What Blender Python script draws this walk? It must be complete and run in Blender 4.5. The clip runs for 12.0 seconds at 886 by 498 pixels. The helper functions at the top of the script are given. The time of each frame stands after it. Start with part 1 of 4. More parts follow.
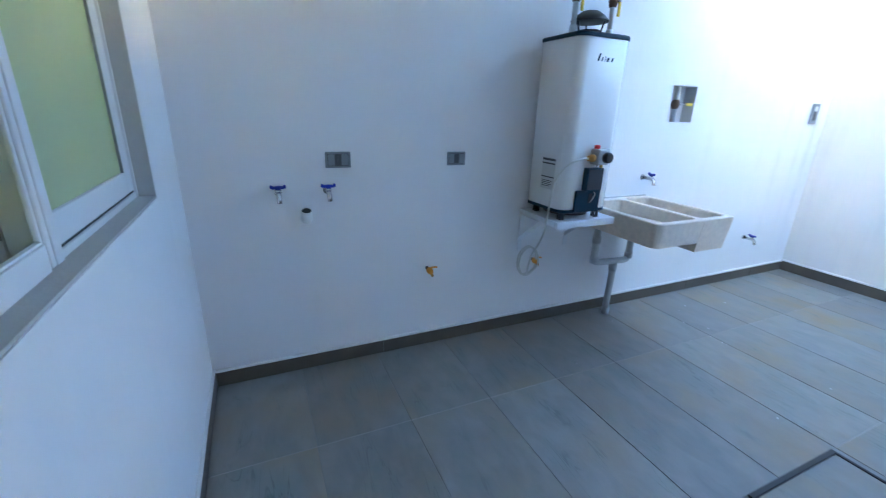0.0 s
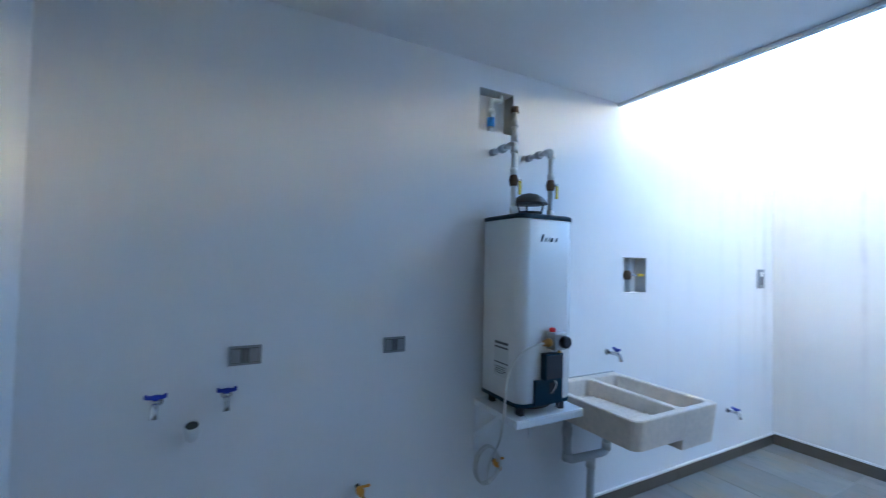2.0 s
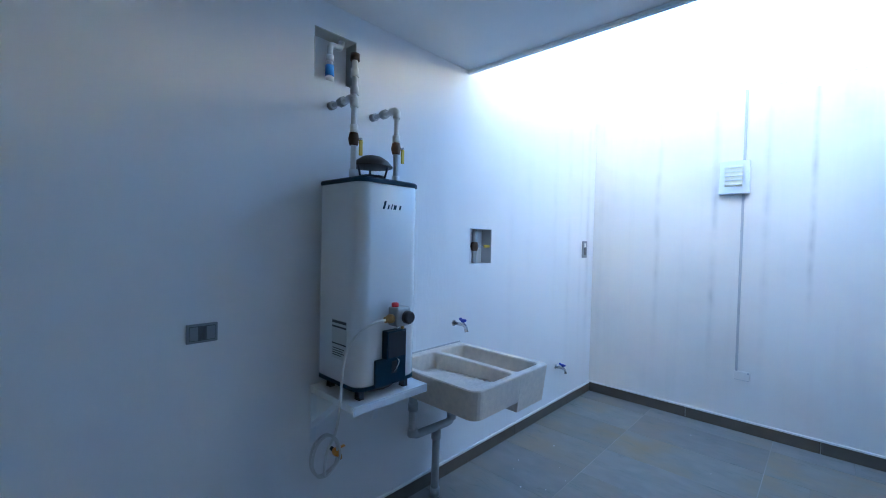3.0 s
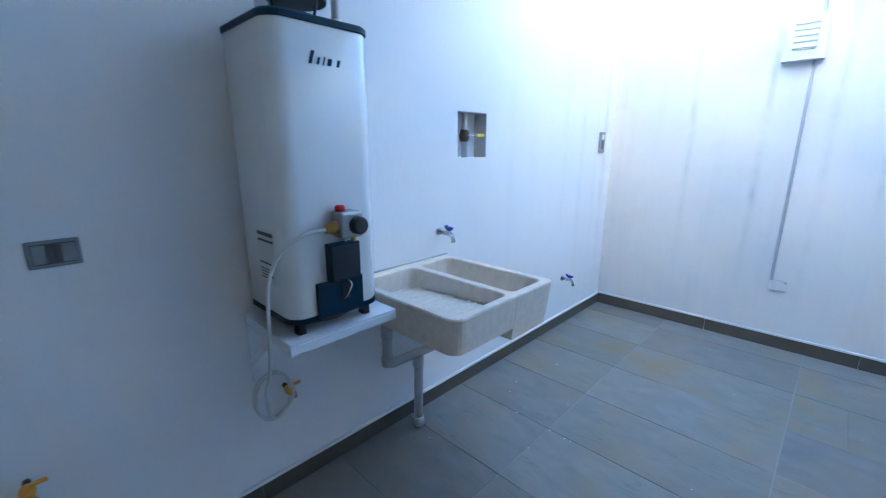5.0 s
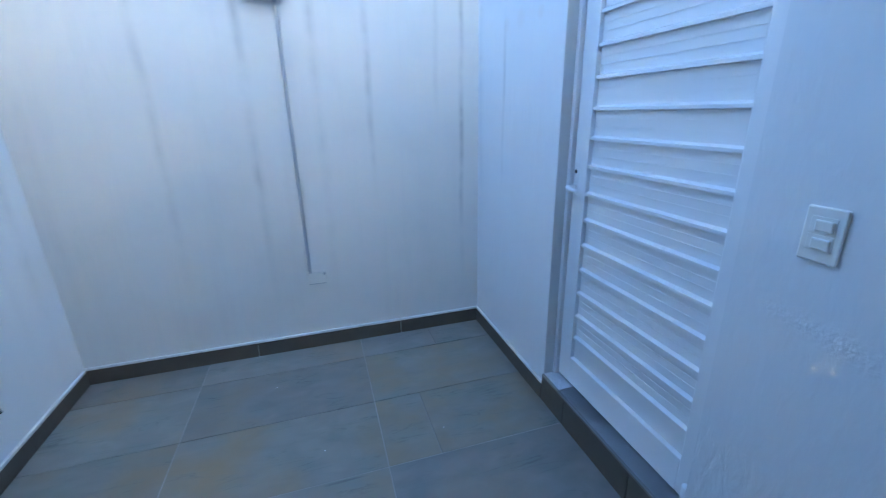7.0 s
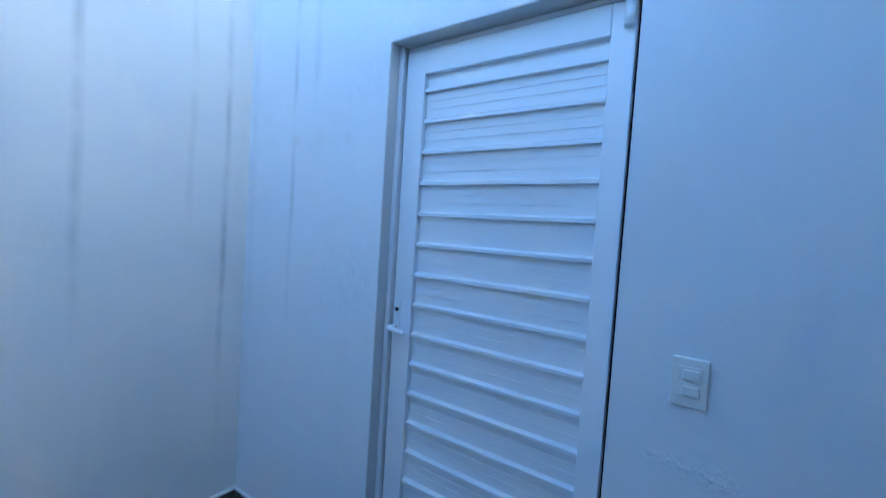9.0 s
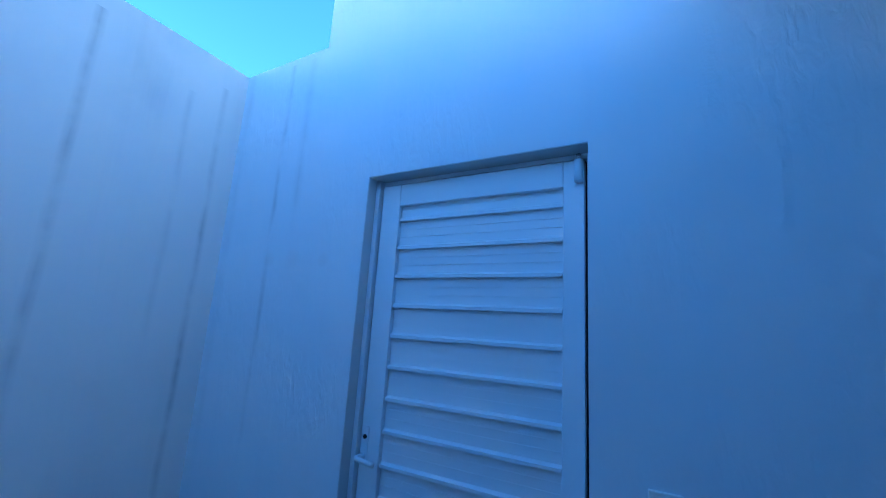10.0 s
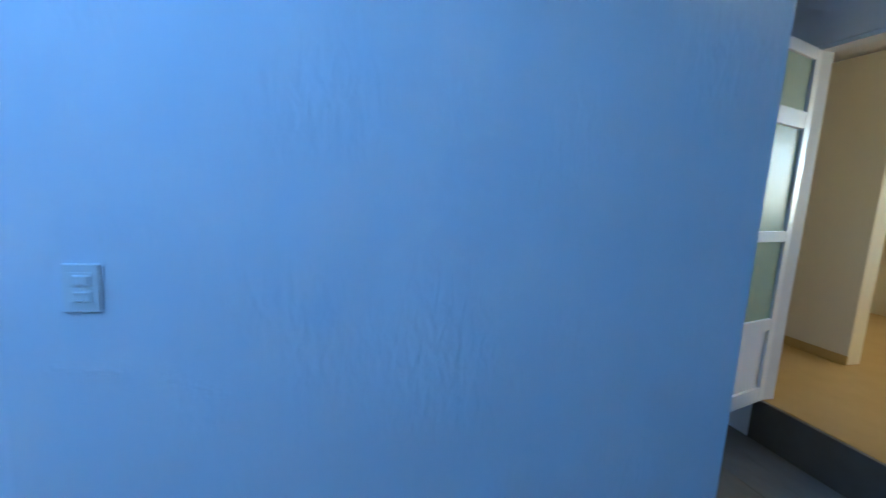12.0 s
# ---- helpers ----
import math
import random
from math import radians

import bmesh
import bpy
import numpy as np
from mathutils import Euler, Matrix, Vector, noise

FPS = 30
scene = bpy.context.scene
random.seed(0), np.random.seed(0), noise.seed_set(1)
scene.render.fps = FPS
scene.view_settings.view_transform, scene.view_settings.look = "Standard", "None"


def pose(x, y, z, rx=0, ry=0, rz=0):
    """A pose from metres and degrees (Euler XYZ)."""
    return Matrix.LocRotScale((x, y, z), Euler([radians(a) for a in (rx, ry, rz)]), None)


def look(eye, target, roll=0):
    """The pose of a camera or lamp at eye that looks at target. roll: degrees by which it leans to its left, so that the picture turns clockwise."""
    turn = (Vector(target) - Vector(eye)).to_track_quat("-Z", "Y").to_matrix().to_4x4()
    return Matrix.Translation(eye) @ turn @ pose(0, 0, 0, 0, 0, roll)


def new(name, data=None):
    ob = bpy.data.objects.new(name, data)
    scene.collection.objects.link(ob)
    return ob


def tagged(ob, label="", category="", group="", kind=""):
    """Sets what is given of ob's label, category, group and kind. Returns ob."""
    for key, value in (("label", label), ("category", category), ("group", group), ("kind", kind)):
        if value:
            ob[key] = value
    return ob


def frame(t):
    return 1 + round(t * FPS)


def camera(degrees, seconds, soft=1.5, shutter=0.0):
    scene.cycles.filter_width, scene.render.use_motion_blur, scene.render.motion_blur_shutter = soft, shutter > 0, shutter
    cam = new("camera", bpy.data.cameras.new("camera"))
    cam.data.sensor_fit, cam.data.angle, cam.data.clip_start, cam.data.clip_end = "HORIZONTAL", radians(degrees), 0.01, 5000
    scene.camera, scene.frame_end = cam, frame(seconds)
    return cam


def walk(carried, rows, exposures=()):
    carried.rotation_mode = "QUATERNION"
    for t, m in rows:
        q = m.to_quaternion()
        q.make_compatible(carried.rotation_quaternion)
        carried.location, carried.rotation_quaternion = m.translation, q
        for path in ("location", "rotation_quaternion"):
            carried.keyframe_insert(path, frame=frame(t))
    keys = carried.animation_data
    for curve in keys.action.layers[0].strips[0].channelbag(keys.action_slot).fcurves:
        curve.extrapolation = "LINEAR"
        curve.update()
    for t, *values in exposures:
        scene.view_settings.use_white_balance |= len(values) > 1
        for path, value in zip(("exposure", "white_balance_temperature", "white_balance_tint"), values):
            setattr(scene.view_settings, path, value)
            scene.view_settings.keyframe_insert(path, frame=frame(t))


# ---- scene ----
cam = camera(94.1, 12.0, soft=1.0, shutter=0.2)
EXPOSURES = [
    (0, 5.78, 5600, 10), (1.0, 5.88, 5750, 10), (2, 5.17, 5500, 10), (2.5, 4.82, 5350, 10), (4.5, 4.8, 4950, 9),
    (5.0, 5.3, 5480, 10), (5.5, 5.15, 5350, 10), (6, 4.7, 5350, 9), (6.5, 4.5, 5150, 9), (7.5, 4.7, 5300, 7),
    (9.5, 3.72, 4320, 5), (10, 3.17, 3750, 5), (10.5, 3.07, 3600, 4), (11, 4.17, 4560, 4), (11.5, 4.3, 4224, 4),
    (12, 4.57, 4176, 4),
]
PATH = [
    (0, (2.131, 0.313, 1.411), (0.409, 1.102, 0.77), 1.8),
    (0.5, (1.984, 0.302, 1.445), (0.127, 0.822, 0.914), 1.4),
    (1, (1.897, 0.364, 1.464), (-0.028, 0.826, 1.181), 1.3),
    (1.5, (1.886, 0.485, 1.544), (-0.032, 1.054, 1.531), 1.1),
    (2, (1.893, 0.599, 1.562), (0.13, 1.54, 1.621), 1.3),
    (2.5, (1.846, 0.71, 1.553), (0.484, 2.173, 1.6), 1.9),
    (4.5, (1.626, 1.15, 1.469), (0.153, 2.456, 1.117), 0.3),
    (5, (1.525, 1.305, 1.433), (0.175, 2.701, 0.952), -0.0),
    (5.5, (1.393, 1.597, 1.449), (0.392, 3.265, 0.984), -0.5),
    (6, (1.386, 1.964, 1.428), (0.876, 3.841, 0.966), -1.3),
    (6.5, (1.416, 2.274, 1.428), (1.465, 4.205, 0.907), -1.4),
    (7, (1.362, 2.526, 1.415), (1.905, 4.344, 0.784), -1.3),
    (7.5, (1.364, 2.746, 1.366), (2.335, 4.331, 0.628), -0.3),
    (9.5, (1.172, 3.028, 1.529), (2.878, 4.053, 1.726), 3.2),
    (10, (1.141, 3.032, 1.561), (2.842, 4.012, 1.944), 3.6),
    (10.5, (1.157, 3.041, 1.522), (2.901, 4.002, 1.707), 3.1),
    (11, (1.213, 3.023, 1.432), (3.032, 3.837, 1.27), 2.1),
    (11.5, (1.244, 2.856, 1.437), (3.202, 3.099, 1.109), 2.1),
    (11.8, (1.231, 2.657, 1.447), (3.187, 2.422, 1.102), 2.1),
    (12, (1.25, 2.488, 1.426), (3.175, 2.025, 1.144), 3.1),
]
walk(cam, [(t, look(eye, target, roll)) for t, eye, target, roll in PATH], EXPOSURES)

# world, sun and sky
world = bpy.data.worlds.new("sky")
scene.world = world
world.use_nodes = True
wn = world.node_tree.nodes
sky = wn.new("ShaderNodeTexSky")
sky.sky_type = "NISHITA"
sky.sun_disc = False
sky.dust_density = 1.0
sky.sun_elevation = radians(25)
sky.sun_rotation = radians(150)
wn["Background"].inputs["Strength"].default_value = 0.05
world.node_tree.links.new(sky.outputs[0], wn["Background"].inputs["Color"])
sun_data = bpy.data.lights.new("sun", "SUN")
sun_data.energy, sun_data.angle, sun_data.color = 5.0, radians(0.53), (1, 0.9, 0.76)
sun = new("sun", sun_data)
sun.matrix_world = look((0, 0, 0), (-0.5 * math.cos(radians(25)), 0.866 * math.cos(radians(25)), -math.sin(radians(25))))
# added amber fill lamp in an unseen opening, brightens the house interior
fill_lamp = bpy.data.lights.new("house_fill", "AREA")
fill_lamp.shape, fill_lamp.size, fill_lamp.size_y, fill_lamp.energy, fill_lamp.color = "RECTANGLE", 2.2, 0.9, 1.2, (1, 0.54, 0.06)
new("house_fill", fill_lamp).matrix_world = look((2.2, -3.58, 1.86), (2.2, 0, 1.2))


# ---- materials ----
def material(name, color, rough=0.5, metal=0.0, vary=0.08, scale=6.0, bump=0.0, bump_scale=80.0, spec=0.5):
    m = bpy.data.materials.new(name)
    m.use_nodes = True
    nt = m.node_tree
    p = nt.nodes["Principled BSDF"]
    p.inputs["Metallic"].default_value = metal
    p.inputs["Specular IOR Level"].default_value = spec
    tc = nt.nodes.new("ShaderNodeTexCoord")
    big = nt.nodes.new("ShaderNodeTexNoise")
    big.inputs["Scale"].default_value, big.inputs["Detail"].default_value = scale, 6
    nt.links.new(tc.outputs["Object"], big.inputs["Vector"])
    ramp = nt.nodes.new("ShaderNodeMix")
    ramp.data_type = "RGBA"
    ramp.inputs["A"].default_value = (*[c * (1 - vary) for c in color], 1)
    ramp.inputs["B"].default_value = (*[min(1, c * (1 + vary)) for c in color], 1)
    nt.links.new(big.outputs["Fac"], ramp.inputs["Factor"])
    nt.links.new(ramp.outputs["Result"], p.inputs["Base Color"])
    r = nt.nodes.new("ShaderNodeMapRange")
    r.inputs["To Min"].default_value, r.inputs["To Max"].default_value = rough * 0.85, min(1, rough * 1.15)
    nt.links.new(big.outputs["Fac"], r.inputs["Value"])
    nt.links.new(r.outputs["Result"], p.inputs["Roughness"])
    if bump:
        fine = nt.nodes.new("ShaderNodeTexNoise")
        fine.inputs["Scale"].default_value, fine.inputs["Detail"].default_value = bump_scale, 4
        nt.links.new(tc.outputs["Object"], fine.inputs["Vector"])
        b = nt.nodes.new("ShaderNodeBump")
        b.inputs["Strength"].default_value, b.inputs["Distance"].default_value = bump, 0.004
        nt.links.new(fine.outputs["Fac"], b.inputs["Height"])
        nt.links.new(b.outputs["Normal"], p.inputs["Normal"])
    return m


def calc(nt, op, a, b=None, c=None):
    n = nt.nodes.new("ShaderNodeMath")
    n.operation = op
    for i, v in enumerate((a, b, c)):
        if v is None:
            continue
        if isinstance(v, (int, float)):
            n.inputs[i].default_value = v
        else:
            nt.links.new(v, n.inputs[i])
    return n.outputs[0]


def wall_paint(name, color, axis="X", streaks=(), grime=0.1, bump=0.35, spots=(), scars=()):
    """Trowelled plaster under white paint; streaks: place along the axis, half width, top, bottom, strength;
    scars: rough patches left by the trowel, from (along, height) to (along, height), half width."""
    m = material(name, color, 0.62, vary=0.025, scale=2.2, spec=0.35)
    nt = m.node_tree
    p = nt.nodes["Principled BSDF"]
    base = p.inputs["Base Color"].links[0].from_socket
    tc = nt.nodes["Texture Coordinate"]
    sep = nt.nodes.new("ShaderNodeSeparateXYZ")
    nt.links.new(tc.outputs["Object"], sep.inputs[0])
    along, up = sep.outputs[axis], sep.outputs["Z"]
    # slight wandering of the runs
    wob = nt.nodes.new("ShaderNodeTexNoise")
    wob.inputs["Scale"].default_value, wob.inputs["Detail"].default_value = 2.5, 5
    nt.links.new(tc.outputs["Object"], wob.inputs["Vector"])
    shift = calc(nt, "MULTIPLY_ADD", wob.outputs["Fac"], 0.036, -0.018)
    pos = calc(nt, "ADD", along, shift)
    # long vertical grain
    mp = nt.nodes.new("ShaderNodeMapping")
    mp.inputs["Scale"].default_value = (9, 9, 0.6)
    nt.links.new(tc.outputs["Object"], mp.inputs["Vector"])
    run = nt.nodes.new("ShaderNodeTexNoise")
    run.inputs["Scale"].default_value, run.inputs["Detail"].default_value = 1.0, 8
    run.inputs["Roughness"].default_value = 0.6
    nt.links.new(mp.outputs[0], run.inputs["Vector"])
    total = calc(nt, "MULTIPLY", calc(nt, "SUBTRACT", run.outputs["Fac"], 0.52), 1.6)
    total = calc(nt, "MULTIPLY", calc(nt, "MAXIMUM", total, 0.0), grime)
    blot = nt.nodes.new("ShaderNodeTexNoise")
    blot.inputs["Scale"].default_value, blot.inputs["Detail"].default_value = 1.4, 7
    nt.links.new(tc.outputs["Object"], blot.inputs["Vector"])
    total = calc(nt, "ADD", total, calc(nt, "MULTIPLY", calc(nt, "MAXIMUM", calc(nt, "SUBTRACT", blot.outputs["Fac"], 0.5), 0.0), grime * 3.0))
    broken = calc(nt, "MULTIPLY_ADD", run.outputs["Fac"], 1.6, -0.25)
    ragged = nt.nodes.new("ShaderNodeTexNoise")
    ragged.inputs["Scale"].default_value, ragged.inputs["Detail"].default_value = 5.0, 8
    nt.links.new(tc.outputs["Object"], ragged.inputs["Vector"])
    broken = calc(nt, "MULTIPLY", broken, calc(nt, "MULTIPLY", calc(nt, "MAXIMUM", calc(nt, "SUBTRACT", ragged.outputs["Fac"], 0.33), 0.0), 4.0))
    for where, half, top, bottom, strength in streaks:
        d = calc(nt, "DIVIDE", calc(nt, "ABSOLUTE", calc(nt, "SUBTRACT", pos, where)), half * 0.75)
        g = calc(nt, "MAXIMUM", calc(nt, "SUBTRACT", 1.0, d), 0.0)
        z = nt.nodes.new("ShaderNodeMapRange")
        z.inputs["From Min"].default_value, z.inputs["From Max"].default_value = bottom, bottom + 0.35 * (top - bottom)
        nt.links.new(up, z.inputs["Value"])
        z2 = calc(nt, "LESS_THAN", up, top)
        g = calc(nt, "MULTIPLY", calc(nt, "MULTIPLY", g, z.outputs[0]), z2)
        g = calc(nt, "MULTIPLY", calc(nt, "MULTIPLY", g, broken), strength * 0.85)
        total = calc(nt, "ADD", total, g)
    dirt = nt.nodes.new("ShaderNodeMix")
    dirt.data_type = "RGBA"
    dirt.clamp_factor = True
    nt.links.new(total, dirt.inputs["Factor"])
    nt.links.new(base, dirt.inputs["A"])
    dirt.inputs["B"].default_value = (0.13, 0.125, 0.11, 1)
    out = dirt.outputs["Result"]
    for where, z0, half, tint in spots:
        d = calc(nt, "ADD", calc(nt, "POWER", calc(nt, "SUBTRACT", pos, where), 2.0), calc(nt, "POWER", calc(nt, "SUBTRACT", up, z0), 2.0))
        f = calc(nt, "MULTIPLY", calc(nt, "MAXIMUM", calc(nt, "SUBTRACT", 1.0, calc(nt, "DIVIDE", d, half * half)), 0.0), 0.09)
        mx = nt.nodes.new("ShaderNodeMix")
        mx.data_type = "RGBA"
        nt.links.new(f, mx.inputs["Factor"])
        nt.links.new(out, mx.inputs["A"])
        mx.inputs["B"].default_value = (*tint, 1)
        out = mx.outputs["Result"]
    nt.links.new(out, p.inputs["Base Color"])
    # trowel relief at two scales
    mp2 = nt.nodes.new("ShaderNodeMapping")
    mp2.inputs["Scale"].default_value = (30, 30, 11)
    nt.links.new(tc.outputs["Object"], mp2.inputs["Vector"])
    tr = nt.nodes.new("ShaderNodeTexNoise")
    tr.inputs["Scale"].default_value, tr.inputs["Detail"].default_value = 1.0, 7
    tr.inputs["Distortion"].default_value = 0.6
    nt.links.new(mp2.outputs[0], tr.inputs["Vector"])
    low = nt.nodes.new("ShaderNodeTexNoise")
    low.inputs["Scale"].default_value = 3.0
    nt.links.new(tc.outputs["Object"], low.inputs["Vector"])
    where_rough = nt.nodes.new("ShaderNodeTexNoise")
    where_rough.inputs["Scale"].default_value = 1.7
    nt.links.new(tc.outputs["Object"], where_rough.inputs["Vector"])
    patch = calc(nt, "MULTIPLY_ADD", calc(nt, "MAXIMUM", calc(nt, "SUBTRACT", where_rough.outputs["Fac"], 0.47), 0.0), 7.0, 0.3)
    h = calc(nt, "MULTIPLY_ADD", low.outputs["Fac"], 2.0, calc(nt, "MULTIPLY", tr.outputs["Fac"], patch))
    if scars:
        grit = nt.nodes.new("ShaderNodeTexNoise")
        grit.inputs["Scale"].default_value, grit.inputs["Detail"].default_value = 75.0, 3
        nt.links.new(tc.outputs["Object"], grit.inputs["Vector"])
    for a0, z0, a1, z1, half in scars:
        da, dz = a1 - a0, z1 - z0
        u, v = calc(nt, "SUBTRACT", pos, a0), calc(nt, "SUBTRACT", up, z0)
        k = calc(nt, "DIVIDE", calc(nt, "ADD", calc(nt, "MULTIPLY", u, da), calc(nt, "MULTIPLY", v, dz)), da * da + dz * dz)
        k = calc(nt, "MINIMUM", calc(nt, "MAXIMUM", k, 0.0), 1.0)
        u = calc(nt, "SUBTRACT", u, calc(nt, "MULTIPLY", k, da))
        v = calc(nt, "SUBTRACT", v, calc(nt, "MULTIPLY", k, dz))
        d = calc(nt, "SQRT", calc(nt, "ADD", calc(nt, "MULTIPLY", u, u), calc(nt, "MULTIPLY", v, v)))
        mask = calc(nt, "MAXIMUM", calc(nt, "SUBTRACT", 1.0, calc(nt, "DIVIDE", d, half)), 0.0)
        h = calc(nt, "ADD", h, calc(nt, "MULTIPLY", calc(nt, "MULTIPLY", mask, grit.outputs["Fac"]), 0.7))
    b = nt.nodes.new("ShaderNodeBump")
    b.inputs["Strength"].default_value, b.inputs["Distance"].default_value = bump, 0.006
    nt.links.new(h, b.inputs["Height"])
    nt.links.new(b.outputs["Normal"], p.inputs["Normal"])
    return m


def slate(name):
    """Slate-look porcelain: grey-green to rusty brown, cleft along the tile's length."""
    m = bpy.data.materials.new(name)
    m.use_nodes = True
    nt = m.node_tree
    p = nt.nodes["Principled BSDF"]
    tc = nt.nodes.new("ShaderNodeTexCoord")
    info = nt.nodes.new("ShaderNodeObjectInfo")
    off = nt.nodes.new("ShaderNodeVectorMath")
    off.operation = "MULTIPLY_ADD"
    comb = nt.nodes.new("ShaderNodeCombineXYZ")
    for i in range(3):
        nt.links.new(info.outputs["Random"], comb.inputs[i])
    nt.links.new(comb.outputs[0], off.inputs[0])
    off.inputs[1].default_value = (37, 51, 13)
    nt.links.new(tc.outputs["Object"], off.inputs[2])
    mp = nt.nodes.new("ShaderNodeMapping")
    mp.inputs["Scale"].default_value = (2.6, 4.6, 3)
    mp.inputs["Rotation"].default_value = (0, 0, 0.35)
    nt.links.new(off.outputs[0], mp.inputs["Vector"])
    n1 = nt.nodes.new("ShaderNodeTexNoise")
    n1.inputs["Scale"].default_value, n1.inputs["Detail"].default_value, n1.inputs["Distortion"].default_value = 2.2, 10, 0.5
    nt.links.new(mp.outputs[0], n1.inputs["Vector"])
    r1 = nt.nodes.new("ShaderNodeValToRGB")
    r1.color_ramp.elements[0].position, r1.color_ramp.elements[0].color = 0.3, (0.205, 0.2, 0.182, 1)
    r1.color_ramp.elements[1].position, r1.color_ramp.elements[1].color = 0.72, (0.275, 0.264, 0.238, 1)
    nt.links.new(n1.outputs["Fac"], r1.inputs[0])
    n2 = nt.nodes.new("ShaderNodeTexNoise")
    n2.inputs["Scale"].default_value, n2.inputs["Detail"].default_value = 2.6, 4
    nt.links.new(off.outputs[0], n2.inputs["Vector"])
    f = calc(nt, "MULTIPLY", calc(nt, "MAXIMUM", calc(nt, "SUBTRACT", n2.outputs["Fac"], 0.46), 0.0), 3.0)
    mx = nt.nodes.new("ShaderNodeMix")
    mx.data_type = "RGBA"
    nt.links.new(f, mx.inputs["Factor"])
    nt.links.new(r1.outputs[0], mx.inputs["A"])
    mx.inputs["B"].default_value = (0.28, 0.228, 0.165, 1)
    # cooler teal clouds, then fine dark cleft lines across the grain
    n3 = nt.nodes.new("ShaderNodeTexNoise")
    n3.inputs["Scale"].default_value, n3.inputs["Detail"].default_value = 1.7, 5
    nt.links.new(mp.outputs[0], n3.inputs["Vector"])
    cool = nt.nodes.new("ShaderNodeMix")
    cool.data_type = "RGBA"
    nt.links.new(calc(nt, "MULTIPLY", calc(nt, "MAXIMUM", calc(nt, "SUBTRACT", n3.outputs["Fac"], 0.5), 0.0), 3.0), cool.inputs["Factor"])
    nt.links.new(mx.outputs["Result"], cool.inputs["A"])
    cool.inputs["B"].default_value = (0.195, 0.212, 0.192, 1)
    mp2 = nt.nodes.new("ShaderNodeMapping")
    mp2.inputs["Scale"].default_value = (1.3, 9.0, 3)
    mp2.inputs["Rotation"].default_value = (0, 0, 0.6)
    nt.links.new(off.outputs[0], mp2.inputs["Vector"])
    n4 = nt.nodes.new("ShaderNodeTexNoise")
    n4.inputs["Scale"].default_value, n4.inputs["Detail"].default_value, n4.inputs["Distortion"].default_value = 1.6, 6, 1.2
    nt.links.new(mp2.outputs[0], n4.inputs["Vector"])
    line = calc(nt, "SUBTRACT", 1.0, calc(nt, "MINIMUM", calc(nt, "MULTIPLY", calc(nt, "ABSOLUTE", calc(nt, "SUBTRACT", n4.outputs["Fac"], 0.5)), 45.0), 1.0))
    line = calc(nt, "MULTIPLY", line, calc(nt, "MULTIPLY", calc(nt, "MAXIMUM", calc(nt, "SUBTRACT", n3.outputs["Fac"], 0.5), 0.0), 1.5))
    hs = nt.nodes.new("ShaderNodeHueSaturation")
    nt.links.new(cool.outputs["Result"], hs.inputs["Color"])
    shade = calc(nt, "MULTIPLY_ADD", info.outputs["Random"], 0.26, 0.84)
    nt.links.new(calc(nt, "MULTIPLY", shade, calc(nt, "SUBTRACT", 1.0, line)), hs.inputs["Value"])
    nt.links.new(calc(nt, "MULTIPLY_ADD", calc(nt, "FRACT", calc(nt, "MULTIPLY", info.outputs["Random"], 7.3)), 0.7, 0.8), hs.inputs["Saturation"])
    nt.links.new(hs.outputs[0], p.inputs["Base Color"])
    nt.links.new(calc(nt, "MULTIPLY_ADD", n1.outputs["Fac"], 0.25, 0.38), p.inputs["Roughness"])
    b = nt.nodes.new("ShaderNodeBump")
    b.inputs["Strength"].default_value, b.inputs["Distance"].default_value = 0.35, 0.004
    nt.links.new(n1.outputs["Fac"], b.inputs["Height"])
    nt.links.new(b.outputs["Normal"], p.inputs["Normal"])
    return m


WHITE = (0.84, 0.83, 0.815)
M_WEST = wall_paint("white_plaster_west", WHITE, "Y", [(4.86, 0.08, 2.7, 0.1, 0.28), (4.7, 0.06, 2.6, 0.3, 0.14), (4.45, 0.09, 2.7, 0.3, 0.14), (4.18, 0.08, 2.5, 0.6, 0.12), (3.75, 0.1, 2.7, 0.9, 0.07), (3.5, 0.09, 2.7, 0.4, 0.06)], 0.035, 0.14)
M_NORTH = wall_paint("white_plaster_north", (0.77, 0.745, 0.69), "X", [(0.61, 0.045, 2.83, 0.2, 0.32), (1.06, 0.05, 2.83, 0.25, 0.35), (1.41, 0.05, 2.83, 0.2, 0.3), (1.69, 0.035, 2.75, 0.9, 0.55), (2.08, 0.03, 2.6, 1.2, 0.3), (2.235, 0.03, 2.7, 0.15, 0.6), (0.08, 0.05, 2.8, 0.2, 0.2), (1.9, 0.3, 2.83, 2.3, 0.18)], 0.14, 0.2)
# the slight blue in this white stands for the wall's cool shade
M_EAST = wall_paint("white_plaster_east", (0.77, 0.785, 0.8), "Y", [(4.64, 0.03, 2.8, 0.8, 0.4), (4.5, 0.05, 2.8, 1.9, 0.25), (4.95, 0.05, 2.83, 0.4, 0.2)], 0.06, 0.6,
                    [(4.29, 1.81, 0.035, (0.5, 0.33, 0.18)), (4.47, 1.82, 0.05, (0.55, 0.4, 0.25)), (4.62, 1.82, 0.04, (0.5, 0.35, 0.2))],
                    [(3.14, 0.965, 2.99, 0.945, 0.035), (2.99, 0.945, 2.72, 0.86, 0.05), (2.94, 2.04, 2.935, 2.42, 0.04), (2.805, 1.85, 2.8, 2.03, 0.02), (3.05, 2.5, 2.8, 2.55, 0.06)])
M_SOUTH = wall_paint("white_plaster_house", WHITE, "X", [], 0.05)
M_SOFFIT = wall_paint("white_plaster_soffit", (0.82, 0.81, 0.79), "X", [], 0.04, 0.2)
